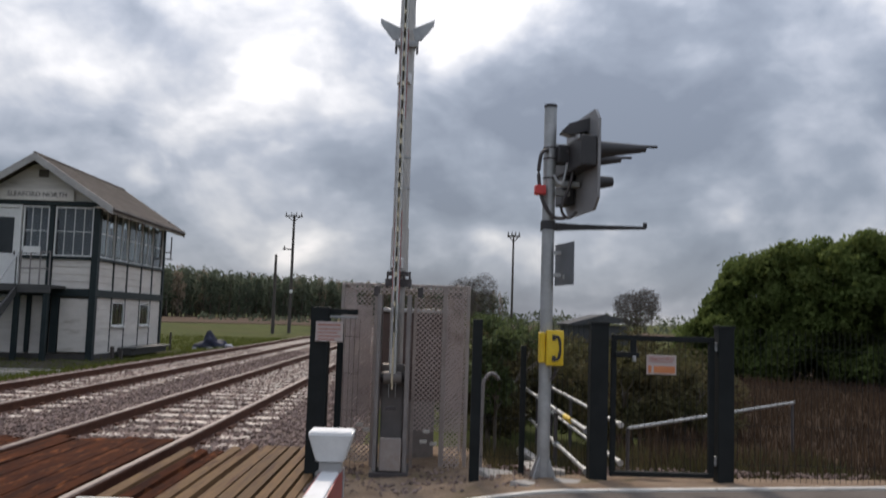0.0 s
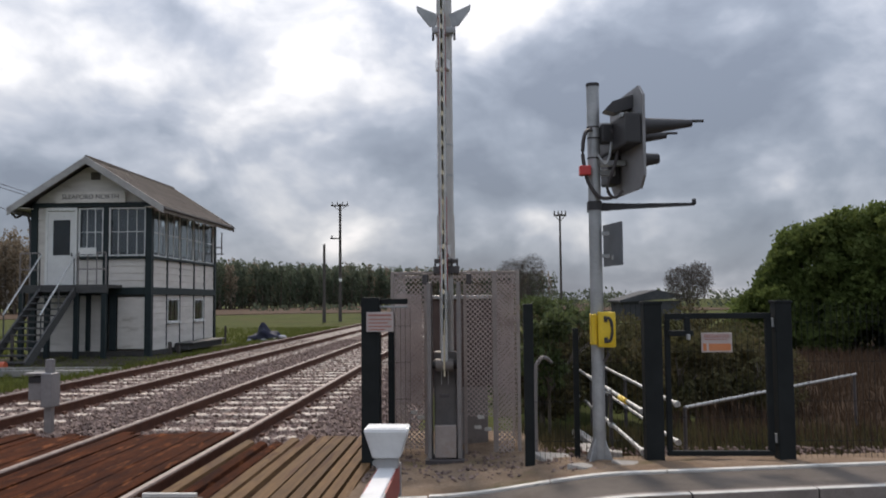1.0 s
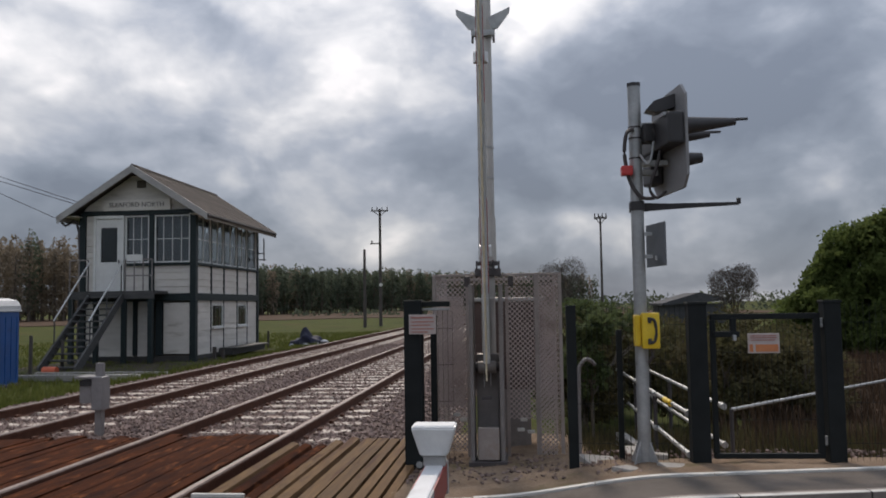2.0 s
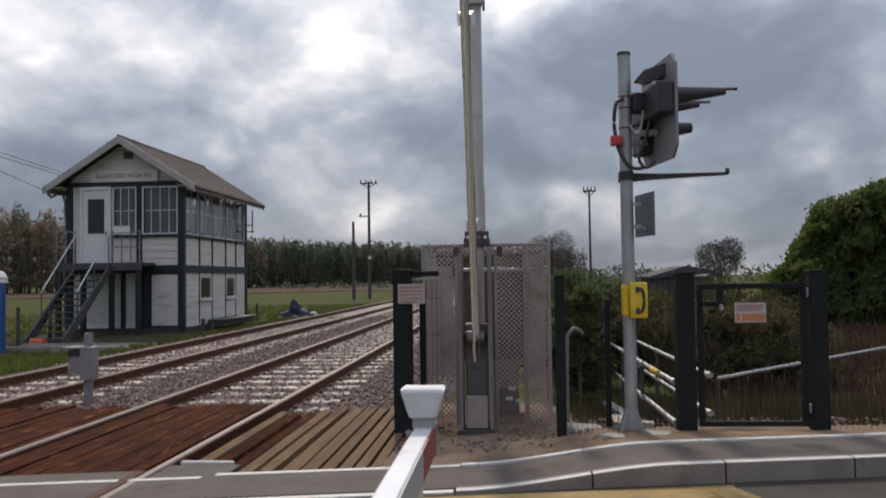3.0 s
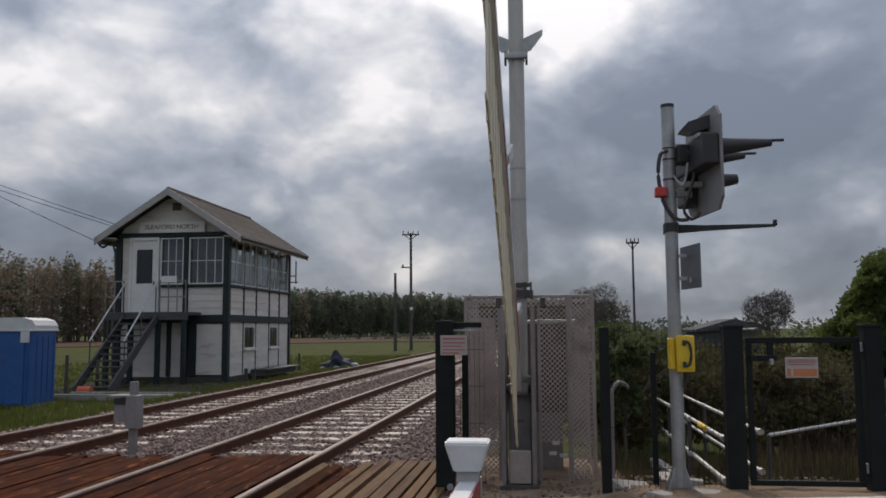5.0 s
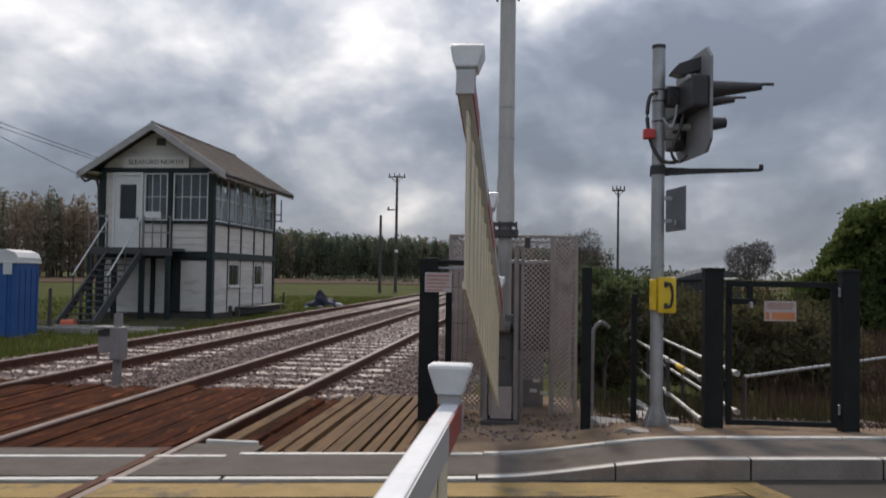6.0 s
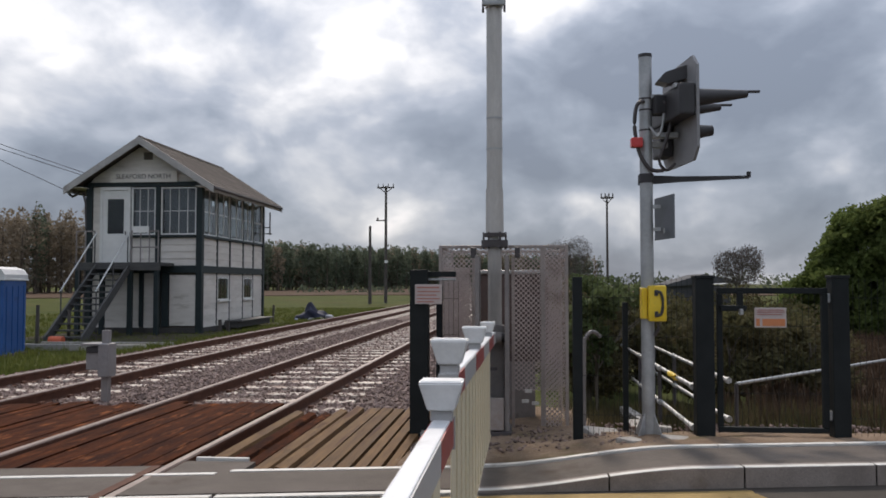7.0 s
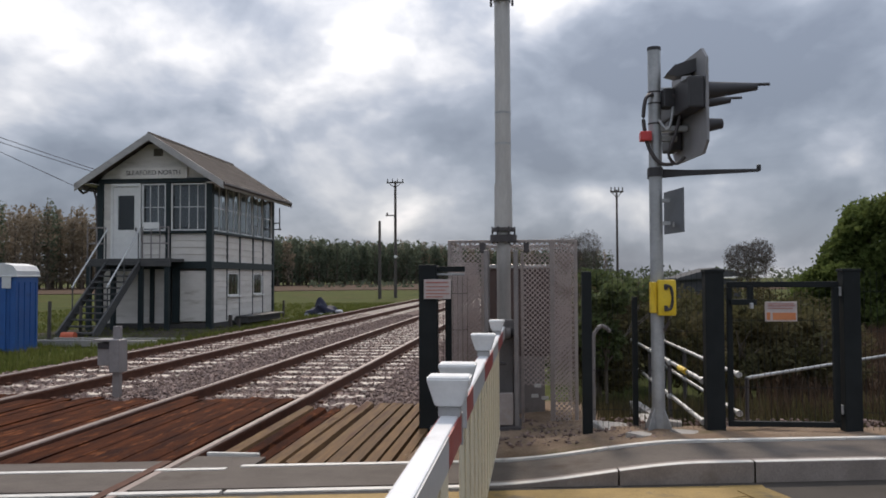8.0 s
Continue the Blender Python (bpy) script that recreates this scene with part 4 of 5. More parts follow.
def boom(name, m, length, lamps, slats, label):
    """A boom along local -y from its pivot, with lamps and a skirt of hanging slats."""
    bo = thing(name, m, label, "barrier", "barriers")
    b = B()
    w = 0.030
    b.box((0, -length / 2, 0.01), (2 * w, length, 0.105), 0.006)
    part("beam", b, M["boom_white"], bo, "white aluminium beam")
    k = 0
    y = -length
    while y < -0.4:
        seg = 0.42 if k == 0 else 0.9
        if k % 2 == 0:
            for sx in (-1, 1):
                part("red_band", B().box((sx * (w + 0.002), y + seg / 2, 0.009), (0.006, seg, 0.095)), M["boom_red"], bo, "dark red reflective band")
        else:
            for sx in (-1, 1):
                part("grey_band", B().box((sx * (w + 0.0015), y + seg / 2, 0.009), (0.005, seg, 0.095)), M["boom_side"], bo)
        y += seg
        k += 1
    part("end_plate", B().box((0, -length - 0.008, 0.006), (0.08, 0.016, 0.115), 0.004), M["boom_side"], bo)
    part("hinge", B().cyl((-0.085, 0, 0), (0.085, 0, 0), 0.06, n=16), M["machine"], bo, smooth=True)
    for s, q in lamps:
        lamp_hood(bo, s, q)
    s0, s1, n = slats
    made = []
    drop = 0.765
    me = B()
    for i in range(3):
        me.box((0, (i - 1) * 0.056, -drop / 2), (0.006, 0.0535, drop))
    me.box((0, 0, -0.03), (0.009, 0.166, 0.05))
    me.box((0, 0, -drop + 0.02), (0.009, 0.166, 0.04))
    mesh = me.mesh("slat")
    mesh.materials.append(M["skirt"])
    for i in range(n):
        s = s0 + (s1 - s0) * (i + 0.5) / n
        sl = part("slat", mesh, M["skirt"], bo, "cream hanging skirt slat")
        sl.location = (0.004 if i % 2 else -0.004, -s, -0.06)
        made.append((sl, s))
    rail = part("skirt_rail", B().box((0, -(s0 + s1) / 2, 0), (0.015, s1 - s0, 0.03), 0.003), M["skirt"], bo, "cream bottom rail of the skirt")
    rail.location = (0, 0, -0.06 - drop)
    return bo, made, rail, drop


# time, boom angle above level
BOOM_ANGLES = [(0, 90), (1.4, 90), (1.7, 87.5), (2.3, 77), (2.8, 67.2), (3.0, 63.5), (3.5, 56), (4.0, 49), (4.5, 41.7), (4.7, 38.6), (5.3, 28.4), (5.8, 19.3), (6.0, 16), (6.2, 12.35), (6.3, 10.55), (6.4, 8.95), (6.5, 7.5), (6.6, 6.0), (6.8, 3.2), (7.0, 1.3), (7.2, 0.25), (7.6, -0.5), (8.0, -0.1)]


def build_machine(x, y, label, tall):
    m = thing("barrier_machine", pose(x, y, -0.05), label, "barrier machine", "barrier machines")
    part("base_plate", B().box((0.04, -0.02, 0.015), (0.36, 0.5, 0.05), 0.006), M["plate_dark"], m)
    for sx in (-0.13, 0.15):
        part("side_plate", B().box((sx + 0.03, -0.05, 0.62 if not tall else 0.86), (0.04, 0.3, 1.16 if not tall else 1.66), 0.008), M["machine"], m)
    part("gear_case", B().box((0.04, 0.12, 0.52), (0.22, 0.16, 1.0), 0.02), M["machine"], m)
    part("front_cover", B().box((0.05, -0.2, 0.2), (0.2, 0.06, 0.3), 0.01), M["cage_frame"], m)
    part("axle", B().cyl((-0.12, 0, 0.9), (0.2, 0, 0.9), 0.045, n=14), M["plate_dark"], m, smooth=True)
    if tall:
        part("latch", B().box((0.04, -0.18, 0.62), (0.1, 0.04, 0.03), 0.004), M["plate_dark"], m)
        for sx in (-0.16, 0.26):
            part("lug", B().box((sx + 0.02, -0.02, 1.72), (0.05, 0.2, 0.1), 0.01), M["plate_dark"], m)
    return m


def build_mast():
    m = thing("mast", pose(-0.278, 8.246, 0.057) @ Matrix.Scale(0.881, 4), "tall pale weathered steel mast behind the barrier machine", "mast")
    part("foot", B().box((0, 0, -0.1), (0.34, 0.3, 0.04), 0.005), M["plate_dark"], m)
    part("lower_tube", B().cyl((0, 0, -0.15), (0, 0, 2.1), 0.078, n=20), M["mast"], m, smooth=True)
    part("sleeve", B().cyl((0, 0, 2.05), (0, 0, 2.56), 0.102, 0.098, n=20), M["mast"], m, smooth=True)
    part("upper_tube", B().cyl((0, 0, 2.56), (0, 0, 8.2), 0.089, 0.087, n=20), M["mast"], m, smooth=True)
    part("collar", B().cyl((0, 0, 1.9), (0, 0, 1.98), 0.15, n=20).cyl((0, 0, 2.02), (0, 0, 2.06), 0.13, n=20), M["plate_dark"], m, smooth=True)
    for a in range(6):
        q = a * math.pi / 3
        part("bolt", B().cyl((0.125 * math.cos(q), 0.125 * math.sin(q), 1.88), (0.125 * math.cos(q), 0.125 * math.sin(q), 2.07), 0.012, n=6), M["plate_dark"], m)
    for z in (3.0, 3.35):
        part("strap", B().cyl((0, 0, z), (0, 0, z + 0.02), 0.094, n=20), M["galv"], m, smooth=True)
    br = new("wing_bracket")
    br.parent = m
    part("clamp", B().cyl((0, 0, 4.63), (0, 0, 4.7), 0.1, n=18).box((0, -0.1, 4.665), (0.26, 0.06, 0.07), 0.008), M["galv"], br, smooth=True)
    for sx in (-1, 1):
        wing = [(0.06, 4.84), (0.308, 4.95), (0.303, 4.89), (0.166, 4.71), (0.095, 4.70)]
        part("wing", B().prism([(sx * u, v) for u, v in wing], "y", -0.13, -0.10), M["galv"], br, "pale angled bracket wing")
        part("wing_bolt", B().cyl((sx * 0.12, -0.11, 4.55), (sx * 0.12, -0.11, 4.75), 0.015, n=6), M["plate_dark"], br)


def build_cage():
    c = thing("machine_cage", pose(0, 0, 0), "grey perforated steel cage round the barrier machine", "cage")
    y0, y1, x0, x1, zt, zb = 8.42, 9.8, -0.835, 0.435, 1.765, -0.12

    def panel(a, e, z0, z1, y, axis="x"):
        b = B()
        if axis == "x":
            b.box(((a + e) / 2, y, (z0 + z1) / 2), (e - a, 0.004, z1 - z0))
        else:
            b.box((y, (a + e) / 2, (z0 + z1) / 2), (0.004, e - a, z1 - z0))
        part("mesh_panel", b, M["cage"], c)

    def bar(p0, p1, w=0.035):
        p0, p1 = Vector(p0), Vector(p1)
        part("frame_bar", B().box((p0 + p1) / 2, [abs(u - v) + w for u, v in zip(p0, p1)], 0.004), M["cage_frame"], c)
    panel(x0 + 0.02, -0.5, zb + 0.1, 1.63, y0)
    panel(-0.1, x1 - 0.02, zb + 0.42, 1.63, y0)
    panel(x0 + 0.02, x1 - 0.02, 1.645, zt - 0.02, y0 + 0.004)
    panel(y0 + 0.03, y1 - 0.03, zb + 0.05, zt - 0.02, x0, "y")
    panel(y0 + 0.03, y1 - 0.03, zb + 0.05, zt - 0.02, x1, "y")
    panel(x0 + 0.02, x1 - 0.02, zb + 0.5, zt - 0.35, y1)
    for x in (x0, x1):
        for y in (y0, y1):
            bar((x, y, zb), (x, y, zt - 0.04))
    for z in (zt - 0.02,):
        bar((x0, y0, z), (x1, y0, z), 0.03)
        bar((x0, y1, z), (x1, y1, z), 0.03)
        bar((x0, y0 + 0.05, z), (x0, y1 - 0.05, z), 0.03)
        bar((x1, y0 + 0.05, z), (x1, y1 - 0.05, z), 0.03)
    bar((-0.5, y0, zb), (-0.5, y0, 1.62), 0.03)
    bar((-0.1, y0, zb), (-0.1, y0, 1.62), 0.03)
    bar((0.2, y0 - 0.004, zb), (0.2, y0 - 0.004, 1.72), 0.05)
    part("door_panel", B().box((-0.665, y0 - 0.03, 0.98), (0.26, 0.006, 1.1)), M["cage"], c)
    part("door_panel", B().box((0.3, y0 - 0.03, 0.8), (0.17, 0.006, 1.7)), M["cage"], c)
    for x, z in ((-0.62, 0.35), (-0.55, 0.3), (0.05, 0.3), (0.12, 0.18), (0.02, 0.2)):
        part("label_plate", B().box((x, y0 - 0.045, z), (0.07, 0.01, 0.035), 0.003), M["line"], c)


def build_cage_contents():
    k = thing("control_cabinet", pose(-0.12, 9.25, -0.1), "dark brown control cabinet standing inside the cage", "cabinet")
    part("case", B().box((0, 0, 1.1), (0.8, 0.3, 0.95), 0.012), M["maroon"], k)
    part("plinth", B().box((0, 0, 0.32), (0.5, 0.24, 0.64), 0.01), M["machine"], k)
    part("lid", B().box((0, 0, 1.6), (0.86, 0.36, 0.04), 0.008), M["galv"], k, "pale cabinet lid")
    part("door_gap", B().box((0.05, -0.155, 1.1), (0.012, 0.01, 0.9)), M["plate_dark"], k)


# ---------- road signal, gate, fence ----------
def build_road_signal():
    px, py = 1.09, 7.45
    s = thing("road_signal", pose(px, py, 0), "grey steel post with a road signal seen from behind", "traffic signal")
    part("post", B().cyl((0, 0, -0.05), (0, 0, 3.38), 0.057, n=20), M["galv"], s, smooth=True)
    part("cap", B().cyl((0, 0, 3.38), (0, 0, 3.41), 0.06, n=20), M["black"], s, smooth=True)
    for a in range(4):
        q = radians(45 + 90 * a)
        part("fin", B().prism([(0.05, 0), (0.17, 0), (0.06, 0.24), (0.05, 0.24)], "y", -0.006, 0.006), M["galv"], s).rotation_euler = (0, 0, q)
    part("foot_plate", B().box((0, 0, 0.0), (0.34, 0.34, 0.03), 0.005), M["galv"], s)
    head = new("signal_head")
    head.parent = s
    head.matrix_basis = pose(0.3, 0.0, 2.8, 0, 0, 8.7)
    hw, z0, z1, c = 0.44, -0.39, 0.5, 0.1
    out = [(-hw + c, z0), (hw - c, z0), (hw, z0 + c), (hw, z1 - c), (hw - c, z1), (-hw + c, z1), (-hw, z1 - c), (-hw, z0 + c)]
    part("backboard", B().prism(out, "x", -0.012, 0.012), M["board_grey"], head, "grey octagonal backboard")
    part("housing", B().box((-0.085, -0.02, 0.115), (0.14, 0.82, 0.27), 0.02).box((-0.08, 0.25, -0.15), (0.12, 0.24, 0.28), 0.02), M["black"], head)
    part("latch", B().box((-0.16, -0.34, 0.24), (0.03, 0.06, 0.035), 0.004), M["galv"], head)
    for y, z, ln, tip in ((-0.27, 0.155, 0.52, 0.032), (0.27, 0.155, 0.5, 0.03), (0.0, -0.1, 0.3, 0.045)):
        lamp = new("lamp")
        lamp.parent = head
        lamp.location = (0.01, y, z)
        rise = 0.074 - tip
        hood = B().cyl((0, 0, 0), (ln * 0.92, 0, rise * 0.92), 0.08, tip, 18)
        if z > 0:
            hood.cyl((ln * 0.85, 0, rise + tip * 0.45), (ln + 0.07, 0, rise + tip * 0.6), tip * 0.45, tip * 0.4, 10)
        part("hood", hood, M["black"], lamp, "long black lamp hood", True)
        part("lens", B().cyl((0, 0, 0), (0.012, 0, 0), 0.1, n=20), M["plate_dark"], lamp, smooth=True)
    for z in (0.2, -0.2):
        part("bracket", B().box((-0.2, 0.06, z), (0.2, 0.06, 0.05), 0.006), M["galv"], head)
    part("terminal_box", B().box((-0.2, 0.0, 0.14), (0.1, 0.16, 0.16), 0.01), M["black"], head)
    # dark sounder box on top of the head
    sb = part("sounder", B().prism([(0.07, -0.02), (0.14, 0.055), (0.38, 0.13), (0.4, 0.12), (0.41, 0.02), (0.16, -0.045)], "y", -0.14, 0.02), M["black"], s, "dark wedge-shaped sounder box")
    sb.location = (0.0, -0.08, 3.14)
    part("sounder_bracket", B().box((0.28, -0.12, 3.07), (0.03, 0.03, 0.18)), M["galv"], s)
    part("top_bracket", B().box((0.14, 0.0, 3.02), (0.28, 0.07, 0.05), 0.008), M["galv"], s)
    part("low_bracket", B().box((0.14, 0.0, 2.68), (0.28, 0.07, 0.05), 0.008), M["galv"], s)
    for z in (2.9, 3.0, 2.72):
        part("strap", B().cyl((0, 0, z), (0, 0, z + 0.015), 0.06, n=20), M["plate_dark"], s, smooth=True)
    cb = [(-0.02, -0.06, 2.98), (-0.08, -0.07, 2.95), (-0.105, -0.07, 2.82), (-0.1, -0.07, 2.68), (-0.06, -0.07, 2.5), (0.03, -0.08, 2.37), (0.14, -0.08, 2.36)]
    part("cable", B().tube(cb, 0.017), M["plate_dark"], s, "black looped cable", True)
    part("cable", B().tube([(0.06, -0.07, 3.0), (0.16, -0.1, 2.95), (0.2, -0.1, 2.8), (0.16, -0.1, 2.62), (0.1, -0.09, 2.45), (0.16, -0.09, 2.36), (0.24, -0.08, 2.42)], 0.014), M["plate_dark"], s, smooth=True)
    part("cable", B().tube([(0.03, -0.06, 2.75), (0.09, -0.09, 2.66), (0.13, -0.09, 2.75), (0.15, -0.09, 2.92)], 0.012), M["galv"], s, smooth=True)
    rb = part("red_box", B().box((-0.09, -0.06, 2.61), (0.1, 0.1, 0.085), 0.012), M["red"], s, "small red sounder box")
    part("arm", B().prism([(-0.06, 2.25), (-0.06, 2.34), (0.3, 2.325), (0.9, 2.325), (0.9, 2.30), (0.3, 2.275)], "y", 0.06, 0.09).box((0.9, 0.075, 2.335), (0.035, 0.03, 0.055), 0.008), M["black"], s, "black sideways steel arm")
    part("arm_clamp", B().cyl((0, 0, 2.26), (0, 0, 2.34), 0.065, n=20), M["black"], s, smooth=True)
    sg = part("small_sign", B().box((0, 0, 0), (0.012, 0.44, 0.38), 0.004), M["sign_grey"], s, "grey back of a small sign")
    sg.matrix_basis = pose(0.15, -0.02, 1.95, 0, 0, 12.5)
    for z in (2.05, 1.85):
        part("sign_clip", B().box((0.07, 0, z), (0.1, 0.05, 0.03)), M["galv"], s)
    part("sticker", B().box((0.13, -0.12, 1.83), (0.01, 0.05, 0.04)), M["galv"], s)
    # telephone on the post
    ph = thing("telephone_box", pose(px + 0.03, py - 0.1, 1.2), "yellow telephone box with a black handset sign", "telephone")
    part("case", B().box((0.035, 0, 0), (0.152, 0.1, 0.31), 0.016), M["yellow"], ph, "", True)
    part("rear_case", B().box((-0.07, 0.07, 0.0), (0.05, 0.14, 0.27), 0.01), M["yellow"], ph)
    hs = [(0.022, 0.10), (0.062, 0.09), (0.078, 0.0), (0.062, -0.09), (0.022, -0.10)]
    part("handset", B().tube([(x, -0.054, z) for x, z in hs], 0.013), M["black"], ph, "black handset symbol", True)
    for z in (0.092, -0.092):
        part("earpiece", B().box((0.022, -0.055, z), (0.03, 0.016, 0.05), 0.004), M["black"], ph)
    part("conduit", B().tube([(0.035, 0.0, -0.15), (0.05, 0.0, -0.22), (0.02, 0.04, -0.28)], 0.014), M["plate_dark"], ph, smooth=True)


def wires(parent, x0, x1, y, z0, z1, step=0.05, across=3):
    b = B()
    n = max(1, int((x1 - x0) / step))
    for i in range(n + 1):
        x = x0 + (x1 - x0) * i / n
        b.box((x, y, (z0 + z1) / 2), (0.0027, 0.0027, z1 - z0))
    for j in range(across):
        z = z0 + (z1 - z0) * (j + 0.5) / across
        b.box(((x0 + x1) / 2, y + 0.006, z), (x1 - x0, 0.0036, 0.0036))
    part("wire_mesh", b, M["fence"], parent)


def sign(name, m, w, h, label, rows):
    """A flat notice with bars in place of its small print."""
    s = thing(name, m, label, "sign")
    part("plate", B().box((0, 0, 0), (w, 0.008, h), 0.002), M["sign_white"], s)
    for x0, x1, z0, z1, c in rows:
        part("print_bar", B().box(((x0 + x1) / 2 * w, -0.006, (z0 + z1) / 2 * h), ((x1 - x0) * w, 0.004, (z1 - z0) * h)), M[c], s)
    return s


def build_gate_and_fence():
    y = 7.4
    g = thing("pedestrian_gate", pose(0, y, 0), "dark green steel mesh pedestrian gate, closed, with thick posts", "gate")
    for x, w in ((1.555, 0.155), (2.68, 0.14)):
        p = part("gate_post", B().box((x, 0, 0.7), (w, w, 1.44), 0.008), M["fence"], g)
        part("post_cap", B().box((x, 0, 1.43), (w + 0.015, w + 0.015, 0.025), 0.005), M["fence"], p)
    for c, s in (((2.13, 0, 1.31), (0.92, 0.045, 0.05)), ((2.13, 0, 0.12), (0.92, 0.045, 0.045)), ((1.69, 0, 0.715), (0.045, 0.045, 1.14)), ((2.565, 0, 0.715), (0.05, 0.05, 1.14))):
        part("gate_frame", B().box(c, s, 0.005), M["fence"], g)
    wires(g, 1.72, 2.54, 0, 0.14, 1.29, 0.05, 2)
    part("lock_box", B().box((1.80, -0.02, 1.16), (0.22, 0.06, 0.05), 0.008).box((1.86, -0.02, 1.22), (0.05, 0.05, 0.16), 0.006), M["fence"], g)
    part("handle", B().box((1.86, -0.06, 1.13), (0.03, 0.05, 0.05), 0.008), M["galv"], g)
    for z in (1.25, 0.25):
        part("hinge", B().box((2.615, 0, z), (0.05, 0.05, 0.08), 0.006), M["galv"], g)
    sign("gate_notice", pose(2.11, y - 0.035, 1.08), 0.265, 0.17, "small white and orange notice fixed to the gate mesh",
         [(-0.45, -0.34, -0.42, -0.05, "sign_orange"), (-0.26, 0.45, -0.42, -0.06, "sign_orange"), (-0.42, 0.42, 0.26, 0.3, "sign_red"), (-0.42, 0.36, 0.14, 0.18, "sign_red"), (-0.42, 0.4, 0.36, 0.4, "sign_red")])
    f = thing("mesh_fence", pose(0, y, 0), "dark green wire mesh fence beside the gate", "fence")
    part("post", B().box((0.475, 0, 0.68), (0.085, 0.085, 1.5), 0.006), M["fence"], f)
    part("post", B().box((0.93, 0.35, 0.55), (0.05, 0.05, 1.3), 0.005), M["fence"], f)
    wires(f, 0.52, 1.47, 0.02, 0.05, 1.42, 0.045, 4)
    f2 = thing("mesh_fence", pose(0, y, 0), "dark green wire mesh fence running off beyond the gate", "fence")
    wires(f2, 2.76, 4.8, 0.02, 0.05, 1.42, 0.05, 4)
    part("post", B().box((4.85, 0, 0.68), (0.085, 0.085, 1.5), 0.006), M["fence"], f2)
    # fence beside the track
    t = thing("trackside_fence", pose(-0.96, 7.7, 0), "dark green fence post and mesh beside the rails", "fence")
    part("post", B().box((0, 0, 0.7), (0.165, 0.165, 1.6), 0.008), M["fence"], t)
    part("top_rail", B().box((0.17, 0.0, 1.46), (0.34, 0.05, 0.05), 0.005), M["fence"], t)
    part("top_rail", B().box((0.17, 0.0, 1.41), (0.34, 0.04, 0.02), 0.005), M["galv"], t)
    part("post", B().box((0.14, 0.45, 0.6), (0.06, 0.06, 1.5), 0.005), M["fence"], t)
    wires(t, 0.09, 0.36, 0.03, 0.05, 1.4, 0.045, 4)
    part("bolt", B().cyl((0.05, -0.085, 0.0), (0.05, -0.11, 0.0), 0.03, n=12), M["galv"], t)
    sign("track_notice", pose(-0.865, 7.59, 1.275), 0.25, 0.18, "pale pink warning notice on the dark post",
         [(-0.42, 0.4, 0.3, 0.38, "sign_red"), (-0.42, 0.42, 0.1, 0.16, "sign_red"), (-0.42, 0.3, -0.08, -0.02, "sign_red"), (-0.42, 0.42, -0.26, -0.2, "sign_red"), (-0.42, 0.2, -0.42, -0.36, "sign_red")])
    # handrails into the dip
    for x, ya, yb, extra in ((1.45, 7.5, 13.5, True), (1.87, 8.0, 14.0, False)):
        h = thing("handrail", Matrix(), "pale galvanised pipe handrail along the path behind the gate", "handrail", "path handrails")
        for z in (0.47, 0.114):
            part("pipe", B().tube([(x + 0.03, ya, z), (x - 0.03, yb, z)], 0.021, 10), M["rail_pale"], h, smooth=True)
            part("pipe_end", B().cyl((x + 0.03, ya - 0.03, z), (x + 0.03, ya + 0.04, z), 0.03, n=10), M["rail_pale"], h, smooth=True)
            for yy in (9.1, 10.6, 12.2):
                part("coupling", B().cyl((x, yy - 0.05, z), (x, yy + 0.05, z), 0.029, n=10), M["galv"], h, smooth=True)
        for yy in (9.1, 10.6, 12.2, 13.4):
            part("post", B().cyl((x, yy, -0.65), (x, yy, 0.47), 0.022, n=10), M["plate_dark"], h, smooth=True)
        if extra:
            part("clip", B().tube([(x + 0.01, 8.55, 0.47), (x + 0.01, 8.2, 0.47)], 0.029, 10), M["yellow"], h, "yellow pipe sleeve", True)
    h2 = thing("handrail", Matrix(), "long pale pipe rail running away beyond the gate", "handrail")
    part("pipe", B().tube([(1.93, 7.82, 0.46), (4.9, 11.0, 0.47)], 0.016, 10), M["rail_pale"], h2, smooth=True)
    for x, yy in ((1.93, 7.82), (3.4, 9.4), (4.85, 10.95)):
        part("post", B().cyl((x, yy, -0.7), (x, yy, 0.46), 0.018, n=10), M["plate_dark"], h2, smooth=True)
    hp = thing("hoop", Matrix(), "bent galvanised tube hoop behind the fence", "hoop")
    part("tube", B().tube([(0.56, 7.85, -0.15), (0.565, 7.85, 0.75), (0.585, 7.86, 0.87), (0.63, 7.88, 0.92), (0.68, 7.9, 0.91), (0.72, 7.92, 0.87)], 0.018, 10), M["machine"], hp, smooth=True)
    ke = thing("path_edging", Matrix(), "pale concrete edging sloping along the path", "edging")
    part("body", B().prism([(1.40, 7.45), (1.5, 7.45), (1.22, 9.9), (1.12, 9.9)], "z", -0.5, -0.06), M["concrete"], ke)
    part("step", B().box((1.16, 8.5, -0.2), (0.28, 0.5, 0.36), 0.012), M["concrete"], ke)
    sl = thing("concrete_slab", pose(0.75, 7.75, -0.02, 12, 8, 30), "broken pale concrete slab lying by the fence", "slab")
    part("body", B().box((0, 0, 0), (0.4, 0.3, 0.07), 0.012), M["concrete"], sl)
    for x, yy, a in ((1.3, 7.2, 20), (0.9, 7.1, 55), (1.25, 7.75, 80)):
        sl = thing("concrete_slab", pose(x, yy, 0.05, 4, 6, a), "broken pale concrete piece beside the signal post", "slab")
        part("body", B().box((0, 0, 0), (0.26, 0.17, 0.06), 0.012), M["concrete"], sl)


